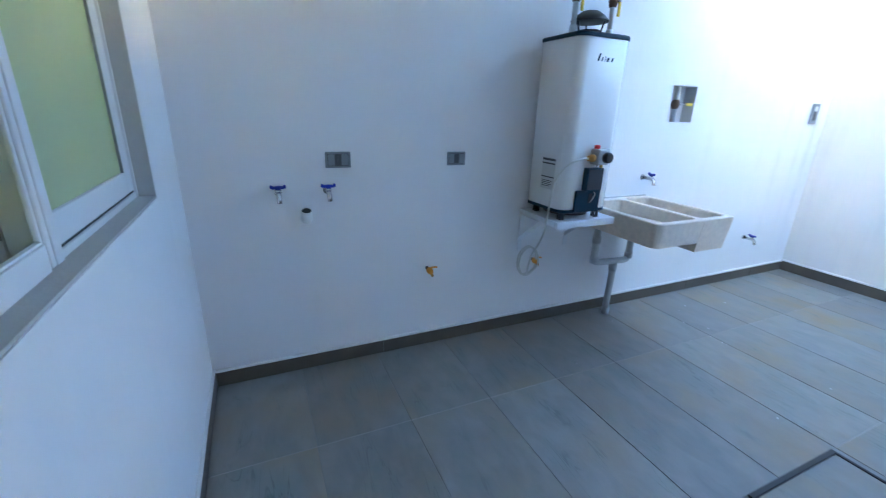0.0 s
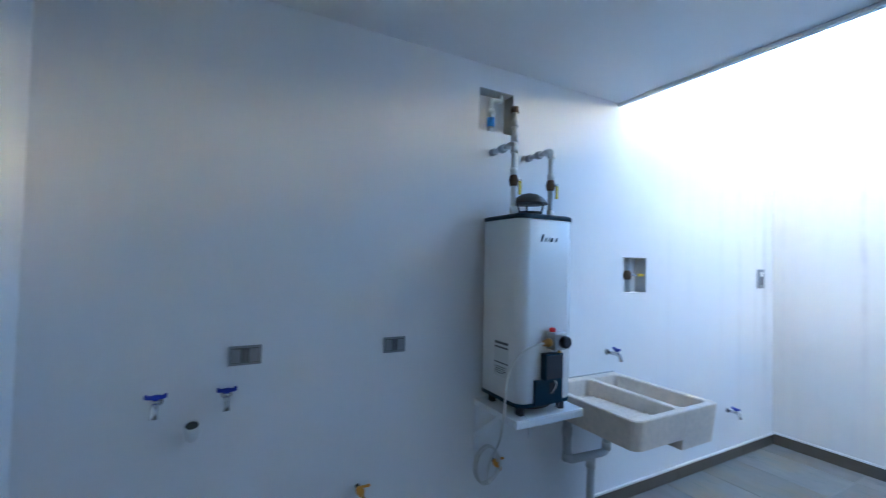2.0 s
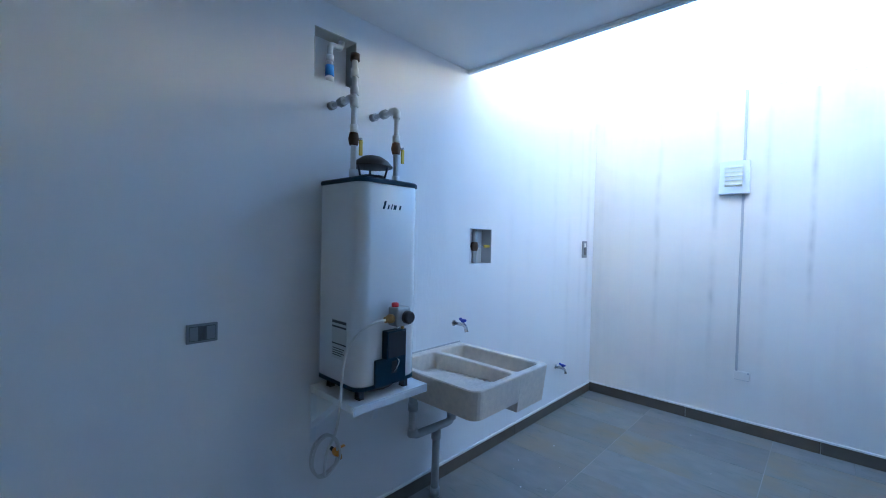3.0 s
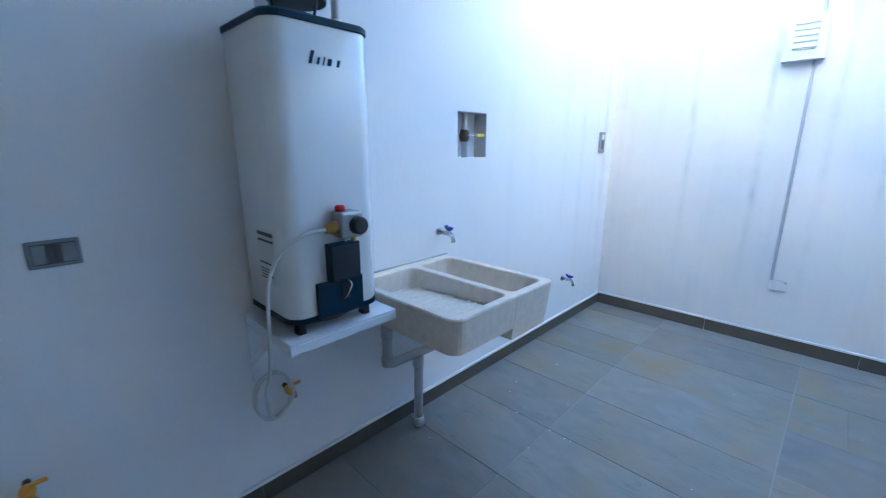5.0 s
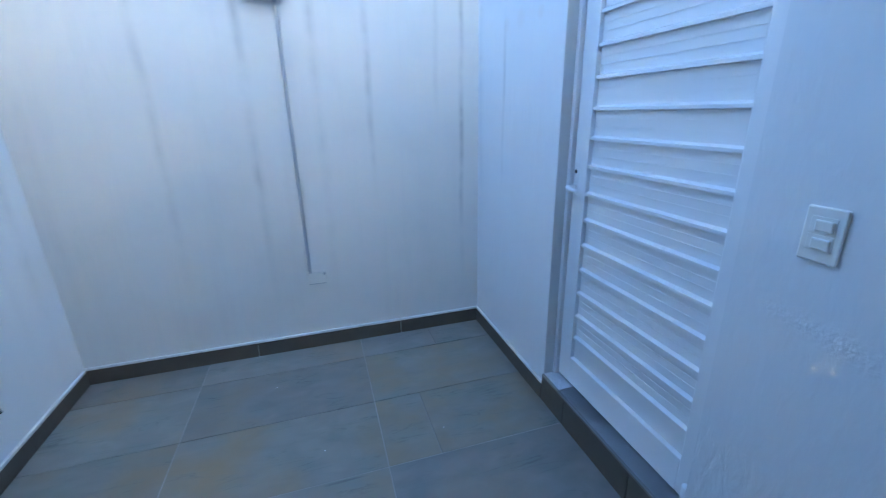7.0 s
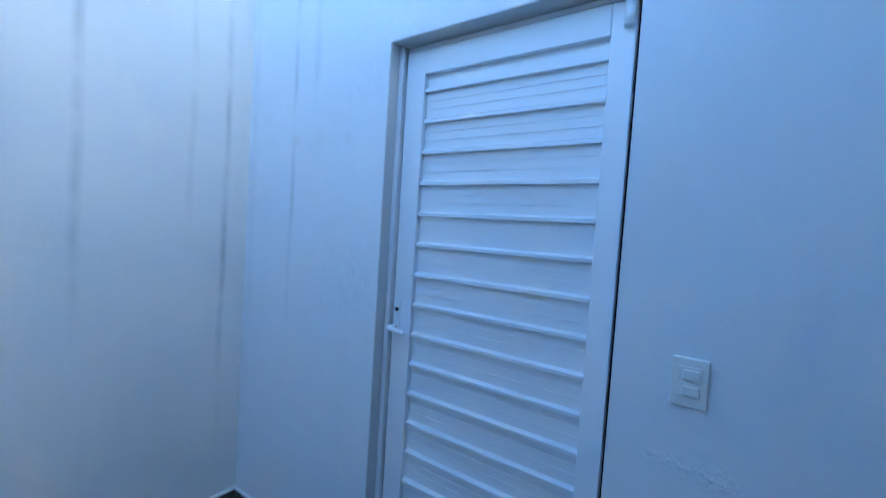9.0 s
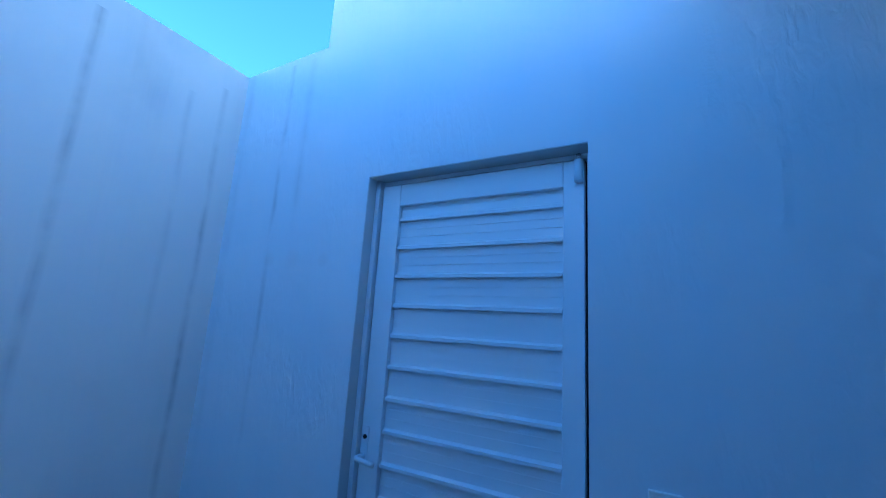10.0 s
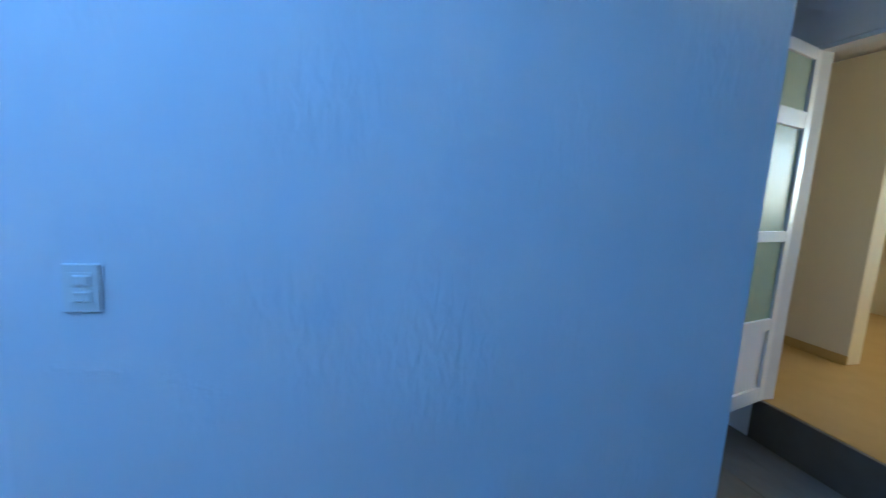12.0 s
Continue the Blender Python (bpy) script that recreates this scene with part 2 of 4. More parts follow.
M_REVEAL = material("grey_cement_and_niche_shade", (0.5, 0.49, 0.46), 0.8, vary=0.1, bump=0.4)
M_JAMB = material("pale_cement_jamb", (0.6, 0.6, 0.58), 0.75, vary=0.08, bump=0.3)
M_INSIDE = wall_paint("cream_paint", (0.66, 0.58, 0.37), "X", [], 0.03, 0.15)
M_INFLOOR = material("cream_floor_tile", (0.48, 0.33, 0.11), 0.25, vary=0.08)
M_SLATE = slate("slate_porcelain")
M_BASE = material("baseboard_porcelain", (0.11, 0.09, 0.066), 0.4, vary=0.2, scale=9, bump=0.2, bump_scale=30)
M_GROUT = material("grey_brown_grout", (0.24, 0.23, 0.205), 0.9, vary=0.4, scale=1.7)
M_GROUTPALE = material("pale_grout", (0.33, 0.315, 0.28), 0.9, vary=0.45, scale=2.5)
M_CAULK = material("white_grout_lip", (0.78, 0.77, 0.74), 0.6, vary=0.06, scale=12, bump=0.6, bump_scale=60)
M_IRON = material("dark_steel_angle", (0.045, 0.042, 0.04), 0.55, 0.6, vary=0.3, scale=25)
M_ALU = material("white_lacquered_aluminium", (0.78, 0.79, 0.79), 0.3, vary=0.02)
M_ALUGREY = material("grey_aluminium_track", (0.32, 0.34, 0.35), 0.35, 0.6, vary=0.05)
# near-black that stands for shade in gaps, groove and pipe mouth
M_GAP_SHADE = material("black_gap_shade", (0.02, 0.025, 0.025), 0.6, vary=0.1)
M_DOOR = material("white_enamelled_steel", (0.8, 0.81, 0.82), 0.32, vary=0.02, scale=3, bump=0.015, bump_scale=40)
M_ENAMEL = material("white_heater_enamel", (0.82, 0.81, 0.78), 0.16, vary=0.015, scale=2, spec=0.6)
M_TEAL = material("dark_teal_enamel", (0.003, 0.03, 0.05), 0.45, vary=0.1, spec=0.2)
M_BLACK = material("black_plastic", (0.015, 0.016, 0.02), 0.4, vary=0.1)
M_CAP = material("weathered_vent_steel", (0.1, 0.09, 0.075), 0.5, 0.7, vary=0.2, scale=20)
M_ALUCAST = material("cast_aluminium", (0.42, 0.41, 0.39), 0.42, 0.85, vary=0.12, scale=30)
M_CHROME = material("dull_chrome", (0.6, 0.6, 0.6), 0.25, 1.0, vary=0.08, scale=30)
M_BRASS = material("brass", (0.5, 0.3, 0.1), 0.4, 0.9, vary=0.15, scale=30)
M_BRONZE = material("dark_bronze_valve", (0.12, 0.07, 0.04), 0.5, 0.6, vary=0.2, scale=30)
M_BLUE = material("blue_plastic", (0.004, 0.025, 0.34), 0.5, vary=0.08)
M_CYAN = material("light_blue_fitting", (0.03, 0.22, 0.6), 0.4, vary=0.08)
M_RED = material("red_plastic", (0.6, 0.01, 0.015), 0.35, vary=0.05)
M_YELLOW = material("yellow_vinyl", (0.72, 0.5, 0.03), 0.45, vary=0.08)
M_ORANGE = material("orange_valve", (0.75, 0.32, 0.03), 0.45, vary=0.12, scale=40)
M_PVC = material("white_pvc", (0.72, 0.72, 0.69), 0.4, vary=0.06, scale=14)
M_PVCGREY = material("dusty_grey_pvc", (0.45, 0.46, 0.45), 0.5, vary=0.1, scale=14)
M_TRUNK = material("pale_grey_trunking", (0.42, 0.43, 0.43), 0.5, vary=0.06, scale=14)
M_HOSE = material("white_hose", (0.66, 0.65, 0.6), 0.45, vary=0.05, scale=20)
M_PLATE = material("grey_outlet_plate", (0.25, 0.265, 0.27), 0.4, vary=0.06, scale=20)
M_PLATEDK = material("dark_outlet_insert", (0.09, 0.09, 0.09), 0.4, vary=0.06, scale=20)
M_SWITCH = material("ivory_switch_plastic", (0.78, 0.77, 0.72), 0.35, vary=0.03, scale=20)
M_CEMENT = material("beige_cast_cement", (0.76, 0.655, 0.54), 0.75, vary=0.18, scale=34, bump=0.35, bump_scale=140)
M_LABEL = material("printed_label_paper", (0.6, 0.6, 0.57), 0.5, vary=0.05, scale=30)
M_INK = material("label_ink", (0.06, 0.06, 0.06), 0.5, vary=0.1, scale=60)
M_LAMP = material("cream_lamp_diffuser", (0.72, 0.7, 0.52), 0.4, vary=0.05, scale=20)
M_ROOF = material("concrete_slab_edge", (0.45, 0.45, 0.44), 0.8, vary=0.12, bump=0.3)
M_GROUND = material("dry_earth", (0.25, 0.22, 0.17), 0.95, vary=0.2, scale=0.4)


def frosted(name, color, through_share):
    m = material(name, color, 0.3, vary=0.04, scale=1.5)
    nt = m.node_tree
    p = nt.nodes["Principled BSDF"]
    tr = nt.nodes.new("ShaderNodeBsdfTranslucent")
    tr.inputs["Color"].default_value = (*color, 1)
    mix = nt.nodes.new("ShaderNodeMixShader")
    mix.inputs[0].default_value = through_share
    nt.links.new(p.outputs[0], mix.inputs[1])
    nt.links.new(tr.outputs[0], mix.inputs[2])
    nt.links.new(mix.outputs[0], nt.nodes["Material Output"].inputs["Surface"])
    return m


M_FROST = frosted("frosted_yellow_green_glass", (0.53, 0.62, 0.33), 0.15)
M_FROST2 = frosted("frosted_pale_green_glass", (0.5, 0.6, 0.42), 0.35)


# ---- building helpers ----
def box(bm, x0, x1, y0, y1, z0, z1, bevel=0.0, segs=2):
    got = bmesh.ops.create_cube(bm, size=1.0, matrix=Matrix.Translation(((x0 + x1) / 2, (y0 + y1) / 2, (z0 + z1) / 2)) @ Matrix.Diagonal((abs(x1 - x0), abs(y1 - y0), abs(z1 - z0), 1)))
    if bevel:
        edges = list({e for v in got["verts"] for e in v.link_edges})
        bmesh.ops.bevel(bm, geom=edges, offset=bevel, segments=segs, affect="EDGES", profile=0.5)
    return bm


def boxed(x0, x1, y0, y1, z0, z1, bevel=0.0, segs=2):
    return box(bmesh.new(), x0, x1, y0, y1, z0, z1, bevel, segs)


def tube(bm, pts, r, seg=14, caps=True, inner=0.0):
    """A round tube along points; inner: a bore at its last end."""
    pts = [Vector(p) for p in pts]
    rings = []
    ref = None
    for i, p in enumerate(pts):
        d = (pts[min(i + 1, len(pts) - 1)] - pts[max(i - 1, 0)]).normalized()
        if ref is None:
            ref = d.orthogonal().normalized()
        ref = (ref - d * ref.dot(d)).normalized()
        side = d.cross(ref)
        rr = r[i] if isinstance(r, (list, tuple)) else r
        rings.append([bm.verts.new(p + (ref * math.cos(a) + side * math.sin(a)) * rr) for a in (2 * math.pi * k / seg for k in range(seg))])
    for a, b in zip(rings, rings[1:]):
        for k in range(seg):
            bm.faces.new((a[k], a[(k + 1) % seg], b[(k + 1) % seg], b[k])).smooth = True
    if caps:
        bm.faces.new(rings[0][::-1])
        if not inner:
            bm.faces.new(rings[-1])
    if inner:
        d = (pts[-1] - pts[-2]).normalized()
        last = [bm.verts.new(pts[-1] + (v.co - pts[-1]) * inner) for v in rings[-1]]
        deep = [bm.verts.new(v.co - d * 0.03) for v in last]
        for a, b in ((rings[-1], last), (last, deep)):
            for k in range(seg):
                bm.faces.new((a[k], a[(k + 1) % seg], b[(k + 1) % seg], b[k]))
        bm.faces.new(deep)
    return bm


def tubed(pts, r, seg=14, caps=True, inner=0.0):
    return tube(bmesh.new(), pts, r, seg, caps, inner)


def bend(points, n=6, cut=0.05):
    """Points with their corners rounded off."""
    pts = [Vector(p) for p in points]
    out = [pts[0]]
    for a, b, c in zip(pts, pts[1:], pts[2:]):
        u, v = b + (a - b).normalized() * cut, b + (c - b).normalized() * cut
        for i in range(n + 1):
            t = i / n
            out.append(u * (1 - t) ** 2 + b * 2 * t * (1 - t) + v * t * t)
    out.append(pts[-1])
    return out


def smooth_path(points, n=8):
    """A Catmull-Rom line through the points."""
    p = [Vector(q) for q in points]
    p = [p[0] * 2 - p[1]] + p + [p[-1] * 2 - p[-2]]
    out = []
    for a, b, c, d in zip(p, p[1:], p[2:], p[3:]):
        for i in range(n):
            t = i / n
            out.append(0.5 * (2 * b + (c - a) * t + (2 * a - 5 * b + 4 * c - d) * t * t + (3 * b - a - 3 * c + d) * t ** 3))
    return out + [p[-2]]


def mesh_of(name, bm, mat):
    bmesh.ops.recalc_face_normals(bm, faces=bm.faces[:])
    me = bpy.data.meshes.new(name)
    bm.to_mesh(me)
    bm.free()
    me.materials.append(mat)
    return me


def solid(name, bm, mat, label="", category="", kind="structure"):
    ob = new(name, mesh_of(name, bm, mat))
    return tagged(ob, label, category, "", kind)


def thing(name, at, label, category, group="", kind=""):
    ob = new(name)
    ob.empty_display_size = 0.05
    ob.location = at
    return tagged(ob, label, category, group, kind)


def part(name, bm, mat, parent, label=""):
    ob = new(name, mesh_of(name, bm, mat))
    ob.parent = parent
    if parent.type == "EMPTY":
        ob.matrix_parent_inverse = Matrix.Translation(-parent.location)
    return tagged(ob, label)


def pierced(place, u0, u1, v0, v1, depth, holes):
    """A wall of some depth with rectangular holes (u0, u1, v0, v1); place(u, v, w) gives its points, w running inwards."""
    bm = bmesh.new()
    us = sorted({u0, u1, *[h[0] for h in holes], *[h[1] for h in holes]})
    vs = sorted({v0, v1, *[h[2] for h in holes], *[h[3] for h in holes]})
    us, vs = [u for u in us if u0 <= u <= u1], [v for v in vs if v0 <= v <= v1]
    made = {}

    def vert(i, j, w):
        if (i, j, w) not in made:
            made[i, j, w] = bm.verts.new(place(us[i], vs[j], w * depth))
        return made[i, j, w]

    def full(i, j):
        if not (0 <= i < len(us) - 1 and 0 <= j < len(vs) - 1):
            return False
        u, v = (us[i] + us[i + 1]) / 2, (vs[j] + vs[j + 1]) / 2
        return not any(h[0] < u < h[1] and h[2] < v < h[3] for h in holes)

    for i in range(len(us) - 1):
        for j in range(len(vs) - 1):
            if not full(i, j):
                continue
            for w in (0, 1):
                bm.faces.new([vert(a, b, w) for a, b in ((i, j), (i + 1, j), (i + 1, j + 1), (i, j + 1))])
            for (a, b), (c, d), n in (((i, j), (i + 1, j), (i, j - 1)), ((i, j + 1), (i + 1, j + 1), (i, j + 1)), ((i, j), (i, j + 1), (i - 1, j)), ((i + 1, j), (i + 1, j + 1), (i + 1, j))):
                if not full(*n):
                    bm.faces.new((vert(a, b, 0), vert(c, d, 0), vert(c, d, 1), vert(a, b, 1)))
    return bm


# ---- the large structure ----
W, L, TOP, SOFFIT, INFLOOR = 2.345, 5.0, 2.83, 2.66, 0.26
NICHE_GAS = (2.994, 3.239, 1.374, 1.618)
NICHE_WATER = (1.815, 2.05, 2.292, 2.529)
DOOR = (3.247, 4.088, 0.15, 2.143)
WINDOW = (0.49, 1.66, 1.1, 2.3)

solid("ground", boxed(-60, 60, -60, 60, -0.5, -0.06), M_GROUND, "bare dry earth around the house", "ground")
solid("wall_west", pierced(lambda u, v, w: (-w, u, v), -0.15, L + 0.15, -0.06, TOP, 0.15, [NICHE_GAS, NICHE_WATER]), M_WEST, "white painted plaster wall with faint rain streaks", "wall")
solid("wall_north", pierced(lambda u, v, w: (u, L + w, v), 0, W + 0.15, -0.06, TOP, 0.15, []), M_NORTH, "white plaster boundary wall with grey rain streaks", "wall")
solid("wall_east", pierced(lambda u, v, w: (W + w, u, v), 1.144, L, -0.06, TOP, 0.15, [DOOR]), M_EAST, "rough white plaster wall with a door opening", "wall")
solid("wall_east_upper", boxed(W, W + 0.15, 1.144, 4.415, TOP, 4.2), M_EAST, "taller white plaster wall over the door", "wall")
solid("wall_south", pierced(lambda u, v, w: (u, -w, v), 0, 3.5, -0.06, SOFFIT, 0.15, [WINDOW, (2.42, 3.14, 0.1, 2.31)]), M_SOUTH, "white plaster house wall with a window and doorway", "wall")
# unseen height, added to block the sun and part of the southern sky
solid("wall_unseen_upper", boxed(-0.15, 5.2, -0.15, 0, SOFFIT + 0.16, 9.0), M_SOUTH, "unseen upper wall added to keep sun and southern sky off the yard", "wall")
solid("wall_recess_north", boxed(W + 0.15, 3.5, 1.144, 1.294, -0.06, SOFFIT), M_SOUTH, "white plaster side of the door recess", "wall")
solid("wall_recess_east", boxed(3.35, 3.5, 0, 1.144, -0.06, SOFFIT), M_SOUTH, "white plaster end of the door recess", "wall")
# added out of view as a light block towards the east
solid("wall_unseen_east", boxed(4.2, 4.35, 0.01, 6.4, -0.06, 9.0), M_SOUTH, "unseen tall plaster wall added to block sun and eastern sky", "wall")
# unseen reflector wall, added for the warm bounce on the upper walls
solid("wall_bounce_north", boxed(-20, 25, 30, 30.3, -0.06, 10.0), M_INSIDE, "unseen sunlit cream wall added to bounce warm light under the overhang", "wall")
slab = solid("ceiling", boxed(0, 3.5, -0.15, 2.95, SOFFIT, SOFFIT + 0.16), M_SOFFIT, "white plastered concrete overhang above the wash place", "ceiling")
solid("trim", boxed(0.0, W, 2.925, 2.955, SOFFIT - 0.022, SOFFIT - 0.001, 0.003), M_SOFFIT, "grey drip edge along the overhang", "trim")

# house interior seen through the doorway
solid("floor_house", boxed(-0.15, 5.2, -3.6, -0.021, 0.1, INFLOOR, 0), M_INFLOOR, "cream glossy floor tiles inside the house", "floor")
# this opening is unseen, cut only to hold the added interior lamp
solid("wall_house_south", pierced(lambda u, v, w: (u, -3.6 - w, v), -0.15, 5.2, 0.1, 2.62, 0.15, [(1.0, 3.4, 1.38, 2.35)]), M_INSIDE, "cream wall with an unseen opening added for the fill lamp", "wall")
solid("wall_house_west", boxed(-0.3, -0.15, -3.75, -0.15, 0.1, 2.62), M_INSIDE, "cream painted wall inside the house", "wall")
solid("wall_house_east", boxed(5.2, 5.35, -3.75, 0, 0.1, 2.62), M_INSIDE, "cream painted wall inside the house", "wall")
solid("wall_house_partition", boxed(3.47, 5.2, -1.42, -1.28, INFLOOR, 2.6, 0.006), M_INSIDE, "cream partition wall inside the house", "wall")
solid("baseboard_house", boxed(3.465, 5.2, -1.28, -1.268, INFLOOR, INFLOOR + 0.07), M_INFLOOR, "cream tile skirting on the partition", "baseboard")
solid("wall_house_front", boxed(3.5, 5.2, -0.15, 0, 0.1, 2.62), M_INSIDE, "cream painted wall inside the house", "wall")
solid("ceiling_house", boxed(-0.3, 5.35, -3.75, -0.15, 2.62, 2.82), M_SOFFIT, "white ceiling inside the house", "ceiling")
# unseen slab, added to shade the opening behind the fill lamp
solid("eave_sun_block", boxed(-0.3, 5.35, -6.3, -3.75, 2.62, 2.78), M_ROOF, "unseen concrete slab added to keep sun out of the opening", "roof")
solid("step_house", boxed(2.421, 3.139, -0.02, 0.004, -0.05, INFLOOR - 0.002), M_BASE, "dark tiled riser of the house step", "step")


# ---- window ----
def window():
    x0, x1, z0, z1 = WINDOW
    w = thing("window_1", (x0, -0.1, z0), "white aluminium sliding window with frosted yellow-green panes", "window", kind="structure")
    part("window_sill", boxed(x0 + 0.001, x1 - 0.001, -0.149, -0.002, z0 + 0.001, z0 + 0.008), M_REVEAL, w, "bare grey cement sill")
    part("reveal", boxed(x0 + 0.001, x0 + 0.007, -0.149, -0.002, z0 + 0.009, z1 - 0.001), M_REVEAL, w, "bare grey cement reveal")
    f = 0.014
    m0, m1 = 1.135, 1.2  # the fixed mullion
    bm = bmesh.new()
    box(bm, x0 + 0.008, x0 + f, -0.14, -0.048, z0 + 0.008, z1 - 0.002, 0.002)
    box(bm, x1 - f, x1 - 0.002, -0.14, -0.048, z0 + 0.008, z1 - 0.002, 0.002)
    box(bm, x0 + f, m0, -0.14, -0.052, z0 + 0.008, z0 + 0.026, 0.002)
    box(bm, x0 + f, x1 - f, -0.14, -0.048, z1 - f - 0.01, z1 - 0.002, 0.002)
    part("window_frame", bm, M_ALU, w)
    bm = boxed(m1, x1 - f, -0.062, -0.046, z0 + 0.008, z0 + 0.06, 0.002)
    box(bm, m1, x1 - f, -0.06, -0.05, z0 + 0.06, z0 + 0.066, 0.0015)
    part("front_lip", bm, M_ALU, w, "white front lip of the sliding track")
    part("track", boxed(m0, x1 - f - 0.001, -0.14, -0.0645, z0 + 0.009, z0 + 0.014), M_ALUGREY, w, "grey sliding track")
    part("track_rail", boxed(m1, x1 - f - 0.001, -0.1, -0.097, z0 + 0.014, z0 + 0.03), M_ALUGREY, w)
    bm = boxed(m0 + 0.001, m0 + 0.034, -0.112, -0.046, z0 + 0.009, z1 - 0.026, 0.003)
    box(bm, m0 + 0.036, m1 - 0.012, -0.064, -0.048, z0 + 0.009, z1 - 0.026, 0.003)
    box(bm, m1 - 0.01, m1, -0.062, -0.052, z0 + 0.009, z1 - 0.026, 0.003)
    part("mullion", bm, M_ALU, w, "white stepped mullion")
    part("back_web", boxed(1.0, m0 + 0.001, -0.1125, -0.105, z0 + 0.026, z1 - 0.024), M_ALUGREY, w, "grey aluminium web")
    # the groove's shade is put in as a black strip
    part("groove_shade", boxed(x0 + f, m0, -0.079, -0.058, z0 + 0.026, z0 + 0.0325), M_GAP_SHADE, w, "black strip standing for shade in the groove under the fixed pane")
    for name, a, b, y, left, right, low in (("fixed_sash", x0 + f, m0, -0.068, 0.068, 0.006, 0.066), ("sliding_sash", 1.1, x1 - f, -0.127, 0.065, 0.03, 0.05)):
        bm = bmesh.new()
        d = 0.012
        zz0, zz1 = z0 + (0.032 if name == "fixed_sash" else 0.0145), z1 - 0.024
        box(bm, a, a + left, y - d, y + d, zz0, zz1, 0.003)
        box(bm, b - right, b, y - d, y + d, zz0, zz1, 0.002)
        box(bm, a + left, b - right, y - d, y + d, zz0, zz0 + low, 0.003)
        box(bm, a + left, b - right, y - d, y + d, zz1 - 0.05, zz1, 0.003)
        sash = part(name, bm, M_ALU, w)
        part("pane", boxed(a + left - 0.004, b - right + 0.004, y - 0.003, y + 0.003, zz0 + low - 0.004, zz1 - 0.046), M_FROST, sash, "frosted yellow-green glass")
        for k in (a + left, b - right - 0.003):
            part("seal", boxed(k, k + 0.003, y + 0.004, y + d - 0.001, zz0 + low, zz1 - 0.05), M_ALUGREY, sash, "grey glazing seal")
    # added strip: darkens the sash gap as shade and stops lamp light
    part("gap_shade_strip", boxed(1.085, 1.0995, -0.138, -0.1125, z0 + 0.0145, z1 - 0.024), M_GAP_SHADE, w, "black strip standing for shade in the sash gap")


window()


# ---- white steel door in the east wall ----
def steel_door():
    y0, y1, z0, z1 = DOOR
    d = thing("door_1", (2.42, y0, z0), "closed white enamelled steel door with horizontal ribs", "door", kind="structure")
    fx = 2.41
    bm = bmesh.new()
    box(bm, 2.395, 2.46, y1 - 0.022, y1 - 0.001, z0 + 0.001, z1 - 0.001, 0.002)
    box(bm, 2.42, 2.46, y0 + 0.001, y0 + 0.016, z0 + 0.001, z1 - 0.001, 0.002)
    box(bm, 2.42, 2.46, y0 + 0.016, y1 - 0.022, z1 - 0.02, z1 - 0.001, 0.002)
    part("door_frame", bm, M_DOOR, d)
    # dark sheet paints the shade in the gap around the leaf
    part("gap_shade_sheet", boxed(2.445, 2.455, y0 + 0.017, y1 - 0.023, z0 + 0.004, z1 - 0.021), M_GAP_SHADE, d, "dark sheet standing for shade behind the leaf")
    a, b, c, e = y0 + 0.024, y1 - 0.03, z0 + 0.018, z1 - 0.026
    bm = bmesh.new()
    box(bm, fx, fx + 0.034, a, 3.335, c, e, 0.003)
    box(bm, fx, fx + 0.034, 3.972, b, c, e, 0.003)
    box(bm, fx, fx + 0.034, 3.335, 3.972, 2.03, e, 0.003)
    box(bm, fx, fx + 0.034, 3.335, 3.972, c, 0.3, 0.003)
    leaf = part("door_leaf", bm, M_DOOR, d)
    part("door_panel", boxed(fx + 0.02, fx + 0.03, 3.33, 3.977, 0.295, 2.035), M_DOOR, leaf)
    for i in range(15):
        z = 0.406 + i * 0.1119
        bm = bmesh.new()
        prof = [(fx + 0.02, z - 0.006), (fx + 0.005, z - 0.005), (fx + 0.005, z + 0.006), (fx + 0.02, z + 0.013)]
        vs = [[bm.verts.new((x, y, q)) for x, q in prof] for y in (3.337, 3.970)]
        for k in range(3):
            bm.faces.new((vs[0][k], vs[0][k + 1], vs[1][k + 1], vs[1][k]))
        bm.faces.new(vs[0])
        bm.faces.new(vs[1])
        part("rib", bm, M_DOOR, leaf)
        for up in (0.044, 0.074):
            part("crease", boxed(fx + 0.0182, fx + 0.0202, 3.337, 3.970, z + up, z + up + 0.0028), M_DOOR, leaf)
    lock = part("lock_plate", boxed(fx - 0.003, fx, 4.022, 4.052, 1.08, 1.2, 0.002), M_DOOR, leaf, "white painted lock plate")
    part("keyhole", tubed([(fx - 0.001, 4.037, 1.165), (fx - 0.006, 4.037, 1.165)], 0.008), M_IRON, lock, "dark key cylinder")
    part("door_handle", tubed(bend([(fx - 0.002, 4.04, 1.1), (fx - 0.045, 4.04, 1.1), (fx - 0.045, 3.96, 1.092)], cut=0.015), 0.009, 12), M_DOOR, leaf, "white lever handle")
    for z in (0.205, 2.075):
        h = part("hinge", tubed([(fx - 0.012, 3.285, z - 0.035), (fx - 0.012, 3.285, z + 0.035)], 0.014, 12), M_DOOR, leaf, "white pivot hinge")
        part("hinge_pin", tubed([(fx - 0.012, 3.285, z + (-0.05 if z < 1 else 0.035)), (fx - 0.012, 3.285, z + (-0.034 if z < 1 else 0.055))], 0.008, 10), M_CHROME, h)
    # plastered reveal
    rev = thing("door_reveal", (W, y1, z0), "grey plastered reveal around the steel door", "reveal", kind="structure")
    part("jamb", boxed(W + 0.001, 2.394, y1 - 0.004, y1 - 0.0005, z0 + 0.001, z1 - 0.0005), M_JAMB, rev)
